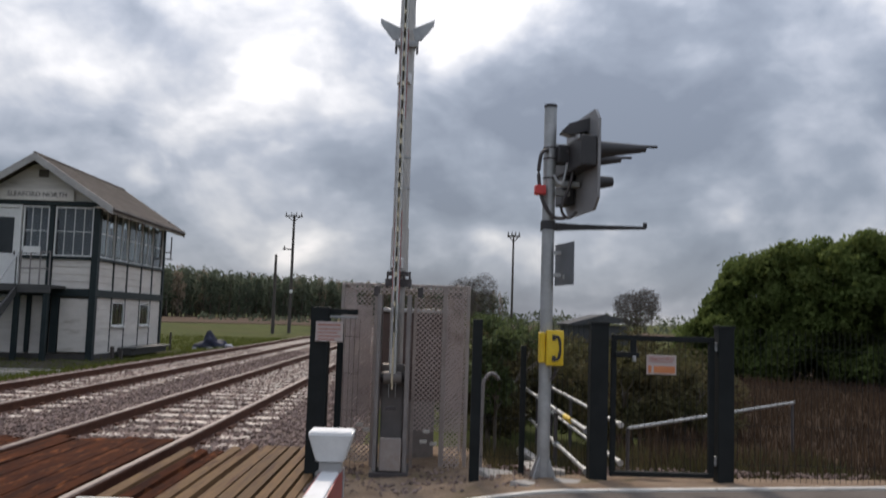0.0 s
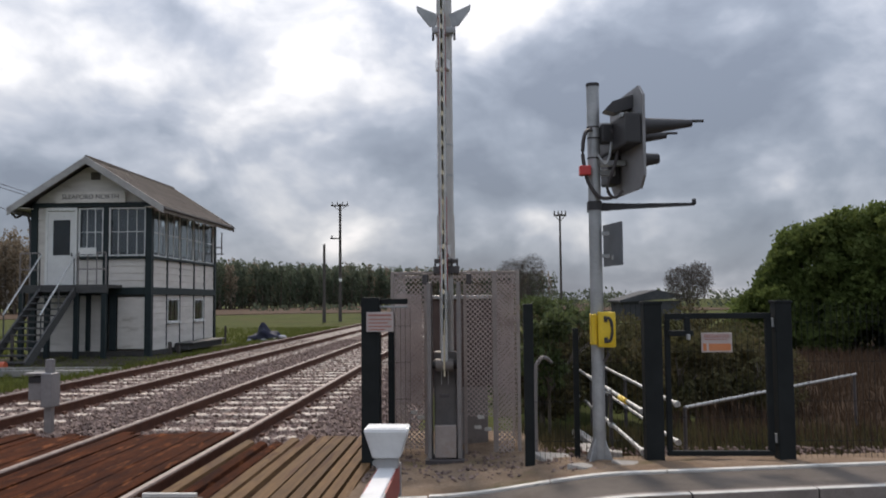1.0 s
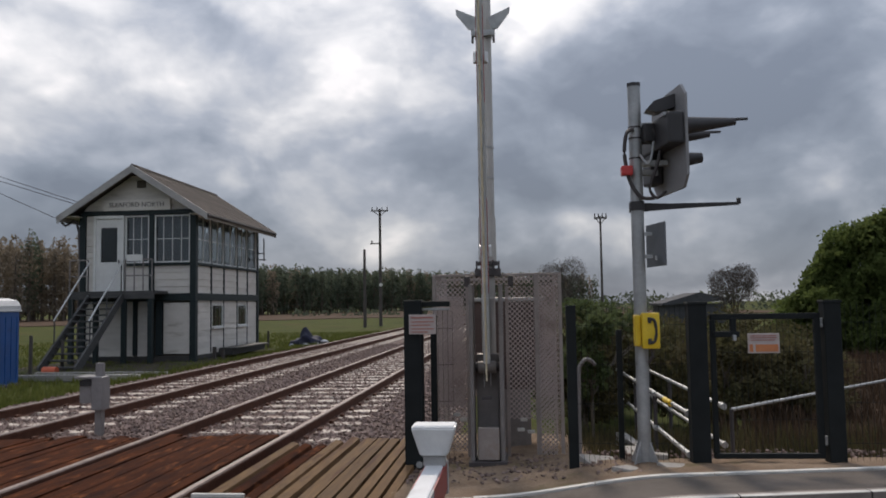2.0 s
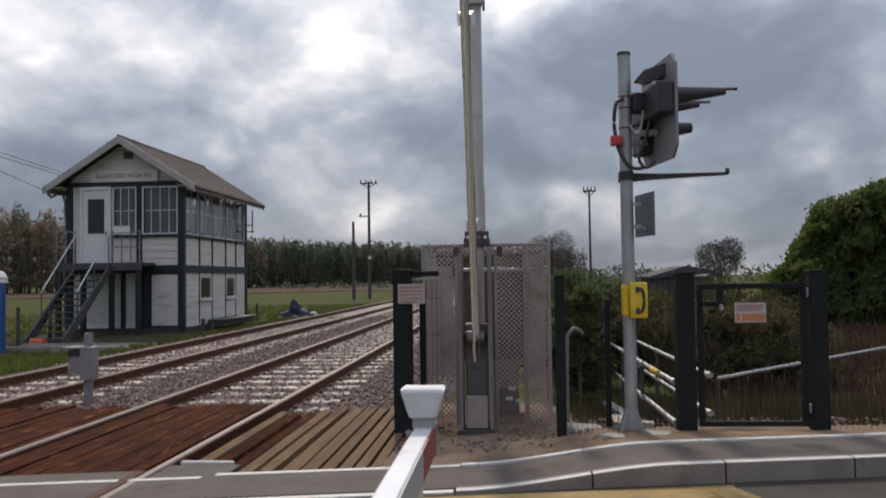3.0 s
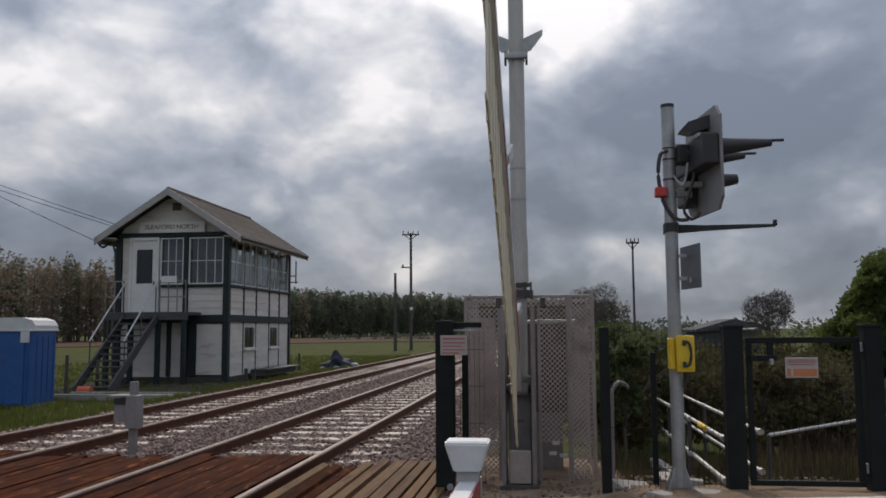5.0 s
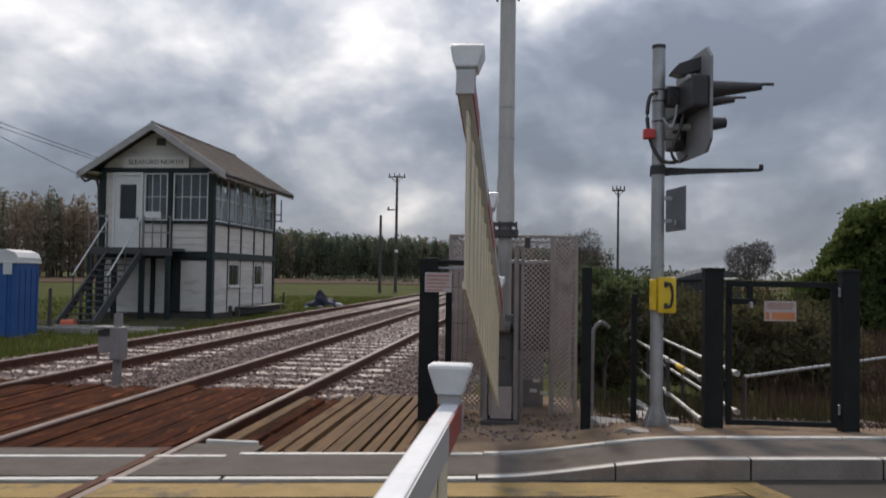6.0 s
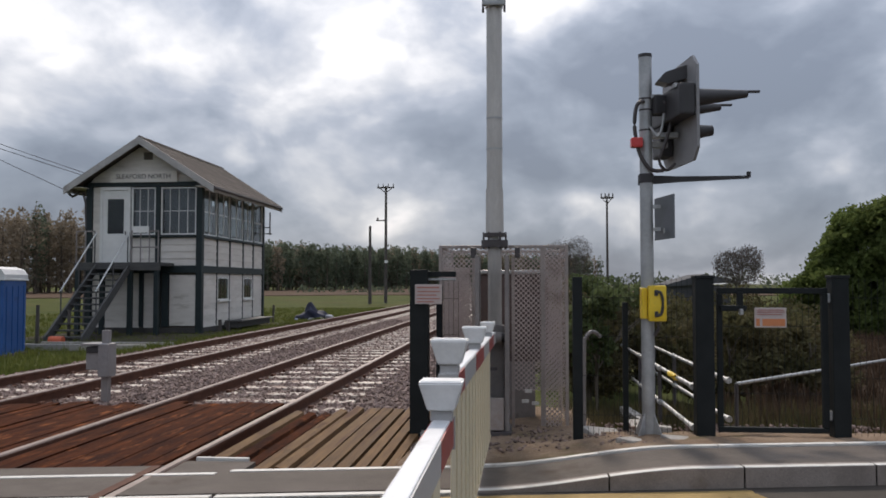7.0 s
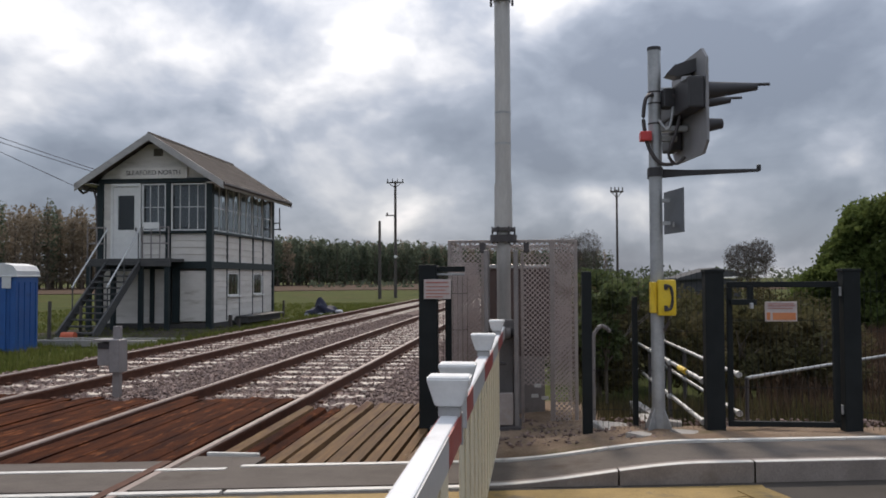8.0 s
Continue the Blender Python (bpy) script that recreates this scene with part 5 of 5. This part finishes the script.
# ---------- trackside things ----------
def build_trackside():
    c = thing("trackside_cabinet", pose(-5.44, 10.3, -0.17), "small grey detector cabinet on a post between tracks", "cabinet")
    part("post", B().box((0.08, 0, 0.2), (0.09, 0.09, 0.42), 0.006), M["machine"], c)
    part("body", B().box((-0.05, 0.05, 0.58), (0.24, 0.2, 0.3), 0.012), M["cabinet"], c)
    part("side_box", B().box((0.1, -0.02, 0.56), (0.14, 0.22, 0.42), 0.012), M["cabinet"], c)
    part("lid", B().box((-0.06, 0.03, 0.76), (0.3, 0.28, 0.025), 0.006), M["cabinet"], c)
    part("window", B().box((-0.06, -0.055, 0.69), (0.2, 0.02, 0.08), 0.004), M["black"], c)
    part("stub", B().box((0.07, 0.02, 0.85), (0.1, 0.06, 0.18), 0.006), M["cabinet"], c)
    t = thing("portable_toilet", pose(-12.24, 18.1, GZ, 0, 0, 8), "blue plastic portable toilet with a white domed roof", "portable toilet")
    part("cabin", B().box((0, 0, 0.88), (1.12, 1.12, 1.72), 0.03), M["blue"], t)
    b = B()
    for i in range(4):
        b.box((-0.42 + 0.28 * i, -0.565, 0.85), (0.02, 0.02, 1.5))
        b.box((0.565, -0.42 + 0.28 * i, 0.85), (0.02, 0.02, 1.5))
    part("rib", b, M["blue"], t)
    part("door", B().box((0, -0.57, 0.85), (0.7, 0.03, 1.55), 0.01), M["blue"], t)
    out = [(-0.58, 1.75), (0.58, 1.75), (0.58, 1.86), (0.5, 1.98), (0.3, 2.04), (-0.3, 2.04), (-0.5, 1.98), (-0.58, 1.86)]
    part("roof", B().prism(out, "y", -0.58, 0.58), M["toilet_roof"], t, "white domed roof")
    part("roof_rim", B().box((0, 0, 1.745), (1.2, 1.2, 0.04), 0.01), M["toilet_roof"], t)
    part("vent", B().box((0.36, -0.585, 1.6), (0.2, 0.02, 0.26), 0.005), M["toilet_roof"], t)
    part("skid", B().box((0, 0, 0.02), (1.2, 1.2, 0.06), 0.01), M["plate_dark"], t)
    # heap of dark sheeting
    h = thing("sheeting_heap", pose(-9.35, 36.6, GZ), "heap of dark blue sheeting with pale sacks on the grass", "heap")
    b = B()
    bmesh.ops.create_icosphere(b.bm, subdivisions=4, radius=1.0)
    for v in b.bm.verts:
        p = v.co.copy()
        k = 1 + 0.35 * noise.noise(p * 2.1) + 0.12 * noise.noise(p * 6)
        hh = 0.4 * math.exp(-((p.x + 0.2) / 0.5) ** 2) + 0.32
        v.co = Vector((p.x * 0.85 * k, p.y * 0.6 * k, max(-0.02, p.z * k * hh)))
    part("sheet", b, M["tarp"], h, "", True)
    for x, yy, z, s in ((0.78, -0.3, 0.2, 0.15), (-0.62, -0.45, 0.06, 0.12), (0.05, -0.6, 0.07, 0.13), (0.5, -0.56, 0.08, 0.12)):
        b = B()
        bmesh.ops.create_icosphere(b.bm, subdivisions=2, radius=s)
        for v in b.bm.verts:
            v.co = Vector((v.co.x * 1.3 + x, v.co.y + yy, max(0, v.co.z * 0.55 + z))) + Vector((0, 0, 0.04 * noise.noise(v.co * 9)))
        part("sack", b, M["rope_pale"], h, "pale crumpled sack", True)
    # platform edge and junk by the stair
    p = thing("timber_edging", pose(-11.3, 19.6, GZ), "low weathered timber edging on the grass", "edging")
    part("beam", B().box((0, 0, 0.08), (4.2, 0.14, 0.16), 0.015).box((0.5, 1.2, 0.06), (3.6, 0.12, 0.14), 0.015), M["concrete"], p)
    r = thing("red_can", pose(-12.35, 21.0, GZ), "small orange-red can lying on the grass", "can")
    part("body", B().cyl((-0.15, 0, 0.13), (0.2, 0.02, 0.13), 0.13, n=16), M["rust_red"], r, smooth=True)
    for x, yy, z in ((-12.5, 20.4, 1.1), (-10.6, 34.6, 0.75), (-9.9, 37.8, 0.8), (-12.9, 22.6, 0.9)):
        k = thing("fence_stake", pose(x, yy, GZ), "thin dark timber fence stake in grass", "stake", "field stakes")
        part("shaft", B().cyl((0, 0, -0.1), (0.01, 0, z), 0.05, 0.045, 8), M["pole"], k, smooth=True)
    # poles
    for x, yy, h, arms in ((-11.81, 71.0, 9.85, 2), (-12.45, 67.0, 6.1, 0), (6.1, 61.0, 7.75, 1)):
        k = thing("telegraph_pole", pose(x, yy, GZ), "tall dark wooden telegraph pole" if arms else "short bare dark wooden pole", "pole", "wooden poles")
        part("shaft", B().cyl((0, 0, -0.2), (0, 0, h - GZ), 0.15 if arms != 1 else 0.1, 0.1 if arms != 1 else 0.065, 12), M["pole"], k, smooth=True)
        if arms:
            wd = 1.0 if arms == 2 else 0.62
            part("crossarm", B().box((0, -0.13, h - GZ - 0.15), (1.5 * wd, 0.1, 0.12), 0.01), M["pole"], k)
            for i in range(4):
                q = (-0.66 + 0.44 * i) * wd
                part("insulator", B().cyl((q, -0.13, h - GZ - 0.1), (q, -0.13, h - GZ + 0.18), 0.05, 0.035, 8), M["pole"], k)
            for sx in (-1, 1):
                part("stay", B().cyl((sx * 0.6 * wd, -0.13, h - GZ - 0.15), (0, -0.1, h - GZ - 0.6), 0.03, n=6), M["pole"], k)
        if arms == 2:
            part("side_arm", B().box((-0.4, -0.1, h - GZ - 3.0), (0.9, 0.08, 0.1), 0.01).box((-0.7, -0.1, h - GZ - 2.85), (0.12, 0.1, 0.2)), M["pole"], k)
            part("lamp", B().cyl((0.05, -0.25, 3.55), (0.05, -0.1, 3.55), 0.14, n=12), M["lamp_white"], k, "small white lamp")
    w = thing("overhead_wire", Matrix(), "thin dark overhead wires sagging towards the box", "wire")
    for p, q in (((-14.7, 25.2, 4.42), (-27.6, 22.8, 11.0)), ((-14.5, 26.3, 5.05), (-26.5, 20.3, 9.8)), ((-14.5, 26.3, 4.95), (-26.5, 20.3, 9.45))):
        p, q = Vector(p), Vector(q)
        pts = [p.lerp(q, i / 14) - Vector((0, 0, 0.5 * (i / 14) * (1 - i / 14))) for i in range(15)]
        part("strand", B().tube(pts, 0.010, 5), M["plate_dark"], w)
    bn = thing("barn", pose(13.9, 70, GZ - 0.12), "low grey sheet-roofed barn behind the hedge", "barn")
    part("wall", B().box((0, 0, 0.8), (4.6, 6, 1.7)), M["barn"], bn)
    part("roof", B().prism([(-2.6, 1.55), (2.6, 1.9), (2.6, 2.05), (0.3, 2.55), (-2.6, 1.72)], "y", -3.3, 3.3), M["barn"], bn)


# ---------- plants ----------
def leaf_cloud(lobes, count, size, seed, flat=0.0):
    """Many small bent leaf sprays on and in a set of lobes, with gaps."""
    r = np.random.RandomState(seed)
    lob = np.array(lobes, float)
    wgt = lob[:, 3] * lob[:, 4] + lob[:, 5] * lob[:, 3]
    pick = r.choice(len(lob), count, p=wgt / wgt.sum())
    d = r.normal(size=(count, 3))
    d /= np.linalg.norm(d, axis=1)[:, None]
    rad = r.uniform(0.25, 1.0, count) ** 0.33 * r.uniform(0.8, 1.12, count)
    c = lob[pick, :3] + d * rad[:, None] * lob[pick, 3:6]
    keep = np.array([noise.noise((p[0] * 1.7 + seed, p[1] * 1.7, p[2] * 1.7)) > -0.22 for p in c / max(size * 6, 0.4)])
    c, d = c[keep], d[keep]
    n = len(c)
    s = size * r.uniform(0.5, 1.4, n)
    t = r.normal(size=(n, 3)) + d * 0.4
    t /= np.linalg.norm(t, axis=1)[:, None]
    q = np.cross(t, r.normal(size=(n, 3)))
    q /= np.linalg.norm(q, axis=1)[:, None]
    w = np.cross(t, q)
    v = np.stack([c - t * s[:, None], c + q * s[:, None] * 0.55 + w * s[:, None] * 0.15, c + t * s[:, None], c - q * s[:, None] * 0.55 + w * s[:, None] * 0.15], 1).reshape(-1, 3)
    k = np.arange(n)[:, None] * 4
    return v, np.concatenate([k + [0, 1, 2], k + [0, 2, 3]])


def limb_tubes(b, base, h, r0, seed, spread, levels=3, n=5):
    r = random.Random(seed)
    tips = []

    def grow(p, d, ln, rad, lv):
        q = p + d * ln
        b.cyl(p, q, rad, rad * 0.62, 6 if lv > 1 else 4)
        tips.append(q)
        if lv == 0:
            return
        for _ in range(r.randint(2, 3) if lv < levels else n):
            e = (d + Vector((r.uniform(-1, 1), r.uniform(-1, 1), r.uniform(-0.15, 0.8))) * spread).normalized()
            grow(p + d * ln * r.uniform(0.55, 1.0), e, ln * r.uniform(0.5, 0.78), rad * 0.55, lv - 1)
    grow(Vector(base), Vector((0, 0, 1)), h, r0, levels)
    return tips


class Limbs:
    """Takes the limbs of a small plant one by one, each as a part of it."""

    def __init__(self, parent):
        self.parent = parent

    def cyl(self, p0, p1, r0, r1, n):
        part("limb", B().cyl(p0, p1, r0, r1, n), M["bark"], self.parent)


def shrub(name, x, y, w, h, count, size, material, label, seed, z=GZ, category="bush"):
    s = thing(name, pose(x, y, z), label, category)
    r = random.Random(seed)
    if category == "sapling":
        limb_tubes(Limbs(s), (0, 0, -0.1), h * 0.4, 0.03, seed, 0.8, 2, 4)
    else:
        b = B()
        limb_tubes(b, (0, 0, -0.1), h * 0.4, 0.05 * h * 0.5, seed, 0.8, 2, 4)
        part("trunk", b, M["bark"], s)
    lobes = []
    for i in range(11):
        a = r.uniform(0, 6.28)
        q = r.uniform(0.1, 0.75) * w
        zz = r.uniform(0.25, 0.78) * h
        k = r.uniform(0.28, 0.5) * w
        zz = min(zz, h - k * 0.62)
        lobes.append((math.cos(a) * q, math.sin(a) * q * 0.8, zz, k, k, k * 0.7))
    v, f = leaf_cloud(lobes, count, size, seed)
    part("crown", from_arrays("crown", v.tolist(), f.tolist(), material), material, s)
    return s


def hedge_tree(x, y, w, h, seed):
    """A leafy tree clothed to the ground: many small lobes fill a tall dome."""
    t = thing("hedge_tree", pose(x, y, GZ), "dense green hedgerow tree in full leaf", "tree", "hedgerow trees")
    r = random.Random(seed)
    b = B()
    limb_tubes(b, (0, 0, -0.1), h * 0.4, 0.09, seed, 0.7, 2, 4)
    part("trunk", b, M["bark"], t)
    lobes = []
    for _ in range(95):
        a, u = r.uniform(0, 6.28), r.random()
        k = r.uniform(0.28, 0.62)
        zz = 0.3 + u * (h - 0.45 - k * 0.6)
        q = w * math.sqrt(max(0.0, 1 - (zz / (h + 0.15)) ** 2.6)) * r.uniform(0.45, 1.0) - k * 0.3
        lobes.append((math.cos(a) * q, math.sin(a) * q, zz, k, k, k * r.uniform(0.7, 1.0)))
    v, f = leaf_cloud(lobes, 26000, 0.082, seed)
    part("crown", from_arrays("crown", v.tolist(), f.tolist(), M["leaf"]), M["leaf"], t)


def build_plants():
    # big hedge trees beyond the gate
    # azimuth, distance, half width, height
    for i, (az, dist, w, h) in enumerate([(18.3, 31, 1.0, 1.9), (19.8, 30, 1.3, 3.1), (21.5, 29, 1.6, 4.2), (23.9, 29, 1.9, 4.6), (26.6, 28.5, 2.0, 4.75), (29.4, 28.5, 2.2, 5.1), (32.4, 28.5, 2.3, 5.3),
                                          (35.6, 28.5, 2.4, 5.5), (25.2, 32, 2.2, 4.9), (30.8, 32, 2.4, 5.5)]):
        hedge_tree(dist * math.sin(radians(az)), dist * math.cos(radians(az)), w, h, 20 + i)
    # dark scrub behind the fence and gate
    for i, (x, y, w, h) in enumerate([(0.9, 11.6, 0.85, 1.9), (1.9, 12.6, 0.9, 1.75), (2.9, 12.2, 0.9, 1.45), (3.9, 12.5, 1.0, 1.35), (1.6, 15.5, 1.3, 1.9), (3.2, 16, 1.5, 1.7), (4.9, 16, 1.3, 1.35),
                                      (0.9, 14.0, 0.9, 2.1), (4.6, 20, 1.6, 1.7)]):
        shrub("bush", x, y, w, h + 0.25, 7000, 0.04, M["scrub"] if i != 7 else M["leaf_fresh"], "dark green bramble bush behind the fence", 60 + i, z=GZ - 0.25)
    shrub("sapling", 0.95, 11.0, 0.62, 2.2, 2600, 0.045, M["leaf_fresh"], "young pale-leaved shrub above the fence", 90, category="sapling")
    for x, y, h, w in ((12.6, 50, 4.1, 0.75), (3.3, 62, 5.4, 0.55)):
        t = thing("bare_tree", pose(x, y, GZ), "bare twiggy tree not yet in leaf", "tree")
        b = B()
        tips = limb_tubes(b, (0, 0, -0.1), h * 0.36, 0.09, int(x * 7), w, 4, 5)
        part("trunk", b, M["twig"], t)
        v, f = leaf_cloud([(0, 0, h * 0.62, h * 0.34, h * 0.34, h * 0.3), (h * 0.14, 0, h * 0.76, h * 0.2, h * 0.2, h * 0.2), (-h * 0.15, 0, h * 0.68, h * 0.22, h * 0.22, h * 0.2)], 15000, 0.038, int(x * 3))
        part("crown", from_arrays("crown", v.tolist(), f.tolist(), M["twig"]), M["twig"], t, "fine bare twigs")
    # wood across the fields: trunks and crowns
    r = random.Random(5)
    vs, fs, tb = {0: [], 1: []}, {0: [], 1: []}, B()
    line = [(-140, 60), (-108, 95), (-80, 119), (-62, 165), (-46, 215), (-30, 262), (0, 300), (30, 330)]
    for k in range(len(line) - 1):
        (x0, y0), (x1, y1) = line[k], line[k + 1]
        L = math.hypot(x1 - x0, y1 - y0)
        for row in range(5):
            m = int(L / 2.6)
            for i in range(m):
                u = (i + r.random() * 0.8) / m
                x, y = x0 + (x1 - x0) * u - row * 3.2 + r.uniform(-1, 1), y0 + (y1 - y0) * u + row * 3.4 + r.uniform(-1, 1)
                h = r.uniform(10.7, 12.1) * (0.96 if y > 150 else 1.0) + (1.2 if y > 240 else 0) + (1.9 if x < -66 else 0)
                tb.cyl((x, y, -0.4), (x + r.uniform(-0.3, 0.3), y, h * 0.8), 0.2, 0.08, 5)
                lobes = [(x + r.uniform(-0.5, 0.5), y + r.uniform(-0.5, 0.5), h * q, 1.5 * s, 1.5 * s, h * 0.17) for q, s in ((0.2, 1.0), (0.42, 1.1), (0.6, 1.2), (0.76, 1.0), (0.88, 0.6))]
                v, f = leaf_cloud(lobes, *((800, 0.27) if x < -66 else (440, 0.38)), r.randint(0, 99999))
                j = 1 if (x < -66 and r.random() < 0.8) or r.random() < 0.2 else 0
                fs[j].append(f + sum(len(a) for a in vs[j]))
                vs[j].append(v)
    wood = tagged(new("wood"), "distant dark green wood of tall slender trees", "wood", "", "stuff")
    part("trunks", tb, M["bark"], wood)
    # crown colours carry the distance haze
    for j, m in ((0, "leaf_haze"), (1, "leaf_brown")):
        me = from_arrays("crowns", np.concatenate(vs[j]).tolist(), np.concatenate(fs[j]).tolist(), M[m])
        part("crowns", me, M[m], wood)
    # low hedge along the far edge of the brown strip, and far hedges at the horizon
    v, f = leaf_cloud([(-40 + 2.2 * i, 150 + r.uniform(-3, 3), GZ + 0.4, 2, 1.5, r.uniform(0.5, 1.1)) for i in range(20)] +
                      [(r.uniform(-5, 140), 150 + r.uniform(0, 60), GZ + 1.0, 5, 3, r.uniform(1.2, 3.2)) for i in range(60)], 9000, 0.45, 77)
    tagged(part("far_hedge", from_arrays("far_hedge", v.tolist(), f.tolist(), M["leaf_haze"]), M["leaf_haze"]), "low far hedges across the fields", "hedge", "", "stuff")

    def tufts(name, spots, hgt, material, label, blades=5):
        verts, faces = [], []
        q = random.Random(len(spots))
        for x, y, z in spots:
            for _ in range(blades):
                a, h = q.uniform(0, 6.28), hgt * q.uniform(0.5, 1.3)
                dx, dy = math.cos(a), math.sin(a)
                bx, by = x + q.uniform(-0.08, 0.08), y + q.uniform(-0.08, 0.08)
                w = 0.012 + 0.02 * hgt
                k = len(verts)
                verts += [(bx - dy * w, by + dx * w, z - 0.03), (bx + dy * w, by - dx * w, z - 0.03), (bx + dx * h * 0.35, by + dy * h * 0.35, z + h)]
                faces.append((k, k + 1, k + 2))
        tagged(new(name, from_arrays(name, verts, faces, material)), label, "grass", "", "stuff")
    tufts("meadow_grass", [(-9.0 - 16 * r.random() ** 1.3, 14 + 40 * r.random() ** 1.3, GZ + 0.02) for _ in range(9000)], 0.13, M["blade"], "tufted meadow grass beyond the rails")
    tufts("weeds", [(r.uniform(-9.2, -8.6), 12 + 40 * r.random(), GZ + 0.08) for _ in range(900)], 0.14, M["blade"], "weeds along the ballast edge")
    tufts("verge_weeds", [(r.uniform(0.5, 4.8), r.uniform(7.6, 10.5), -0.35) for _ in range(1500)], 0.3, M["scrub"], "rank weeds behind the fence", 6)
    tufts("dry_scrub", [(r.uniform(2.5, 22), 9 + 16 * r.random(), GZ) for _ in range(9000)], 0.3, M["reed"], "dry brown scrub beyond the gate", 5)


build_ground()
build_footway()
build_tracks()
build_guards()
build_signal_box()
build_machine(BOOM_X - 0.04, PIV_Y + 0.05, "grey steel barrier machine inside its perforated cage", True)
build_machine(BOOM_X - 0.05, -2.1, "grey steel barrier machine at the near roadside", False)
build_mast()
build_cage()
build_cage_contents()
far_boom, far_slats, far_rail, DROP = boom("barrier_boom", pose(BOOM_X, PIV_Y, PIV_Z), BOOM_L, ((BOOM_L - 0.055, 0.885), (2.965, 0.885), (1.106, 0.76)), (0.66, 4.65, 28),
                                           "white and red barrier boom with cream skirt, coming down")
near_boom, near_slats, near_rail, _d = boom("barrier_boom", pose(BOOM_X, -2.1, PIV_Z), 4.985, ((4.93, 0.885),), (0.8, 4.87, 28),
                                            "lowered white and red barrier boom with cream skirt")
near_boom.matrix_basis = pose(-0.276, -2.1, PIV_Z, 0, 0, 180)
build_road_signal()
build_gate_and_fence()
build_trackside()
build_plants()


def motions():
    """The far boom comes down; its skirt slats stay plumb as it turns."""
    walk(far_boom, [(t, pose(BOOM_X, PIV_Y, PIV_Z, -a, 0, 0)) for t, a in BOOM_ANGLES])
    for k, (sl, s) in enumerate(far_slats):
        walk(sl, [(t, pose(sl.location.x, -s, -0.06, a, 0, 0)) for t, a in BOOM_ANGLES])
    walk(far_rail, [(t, pose(0, DROP * math.sin(radians(a)), -0.06 - DROP * math.cos(radians(a)))) for t, a in BOOM_ANGLES])


motions()
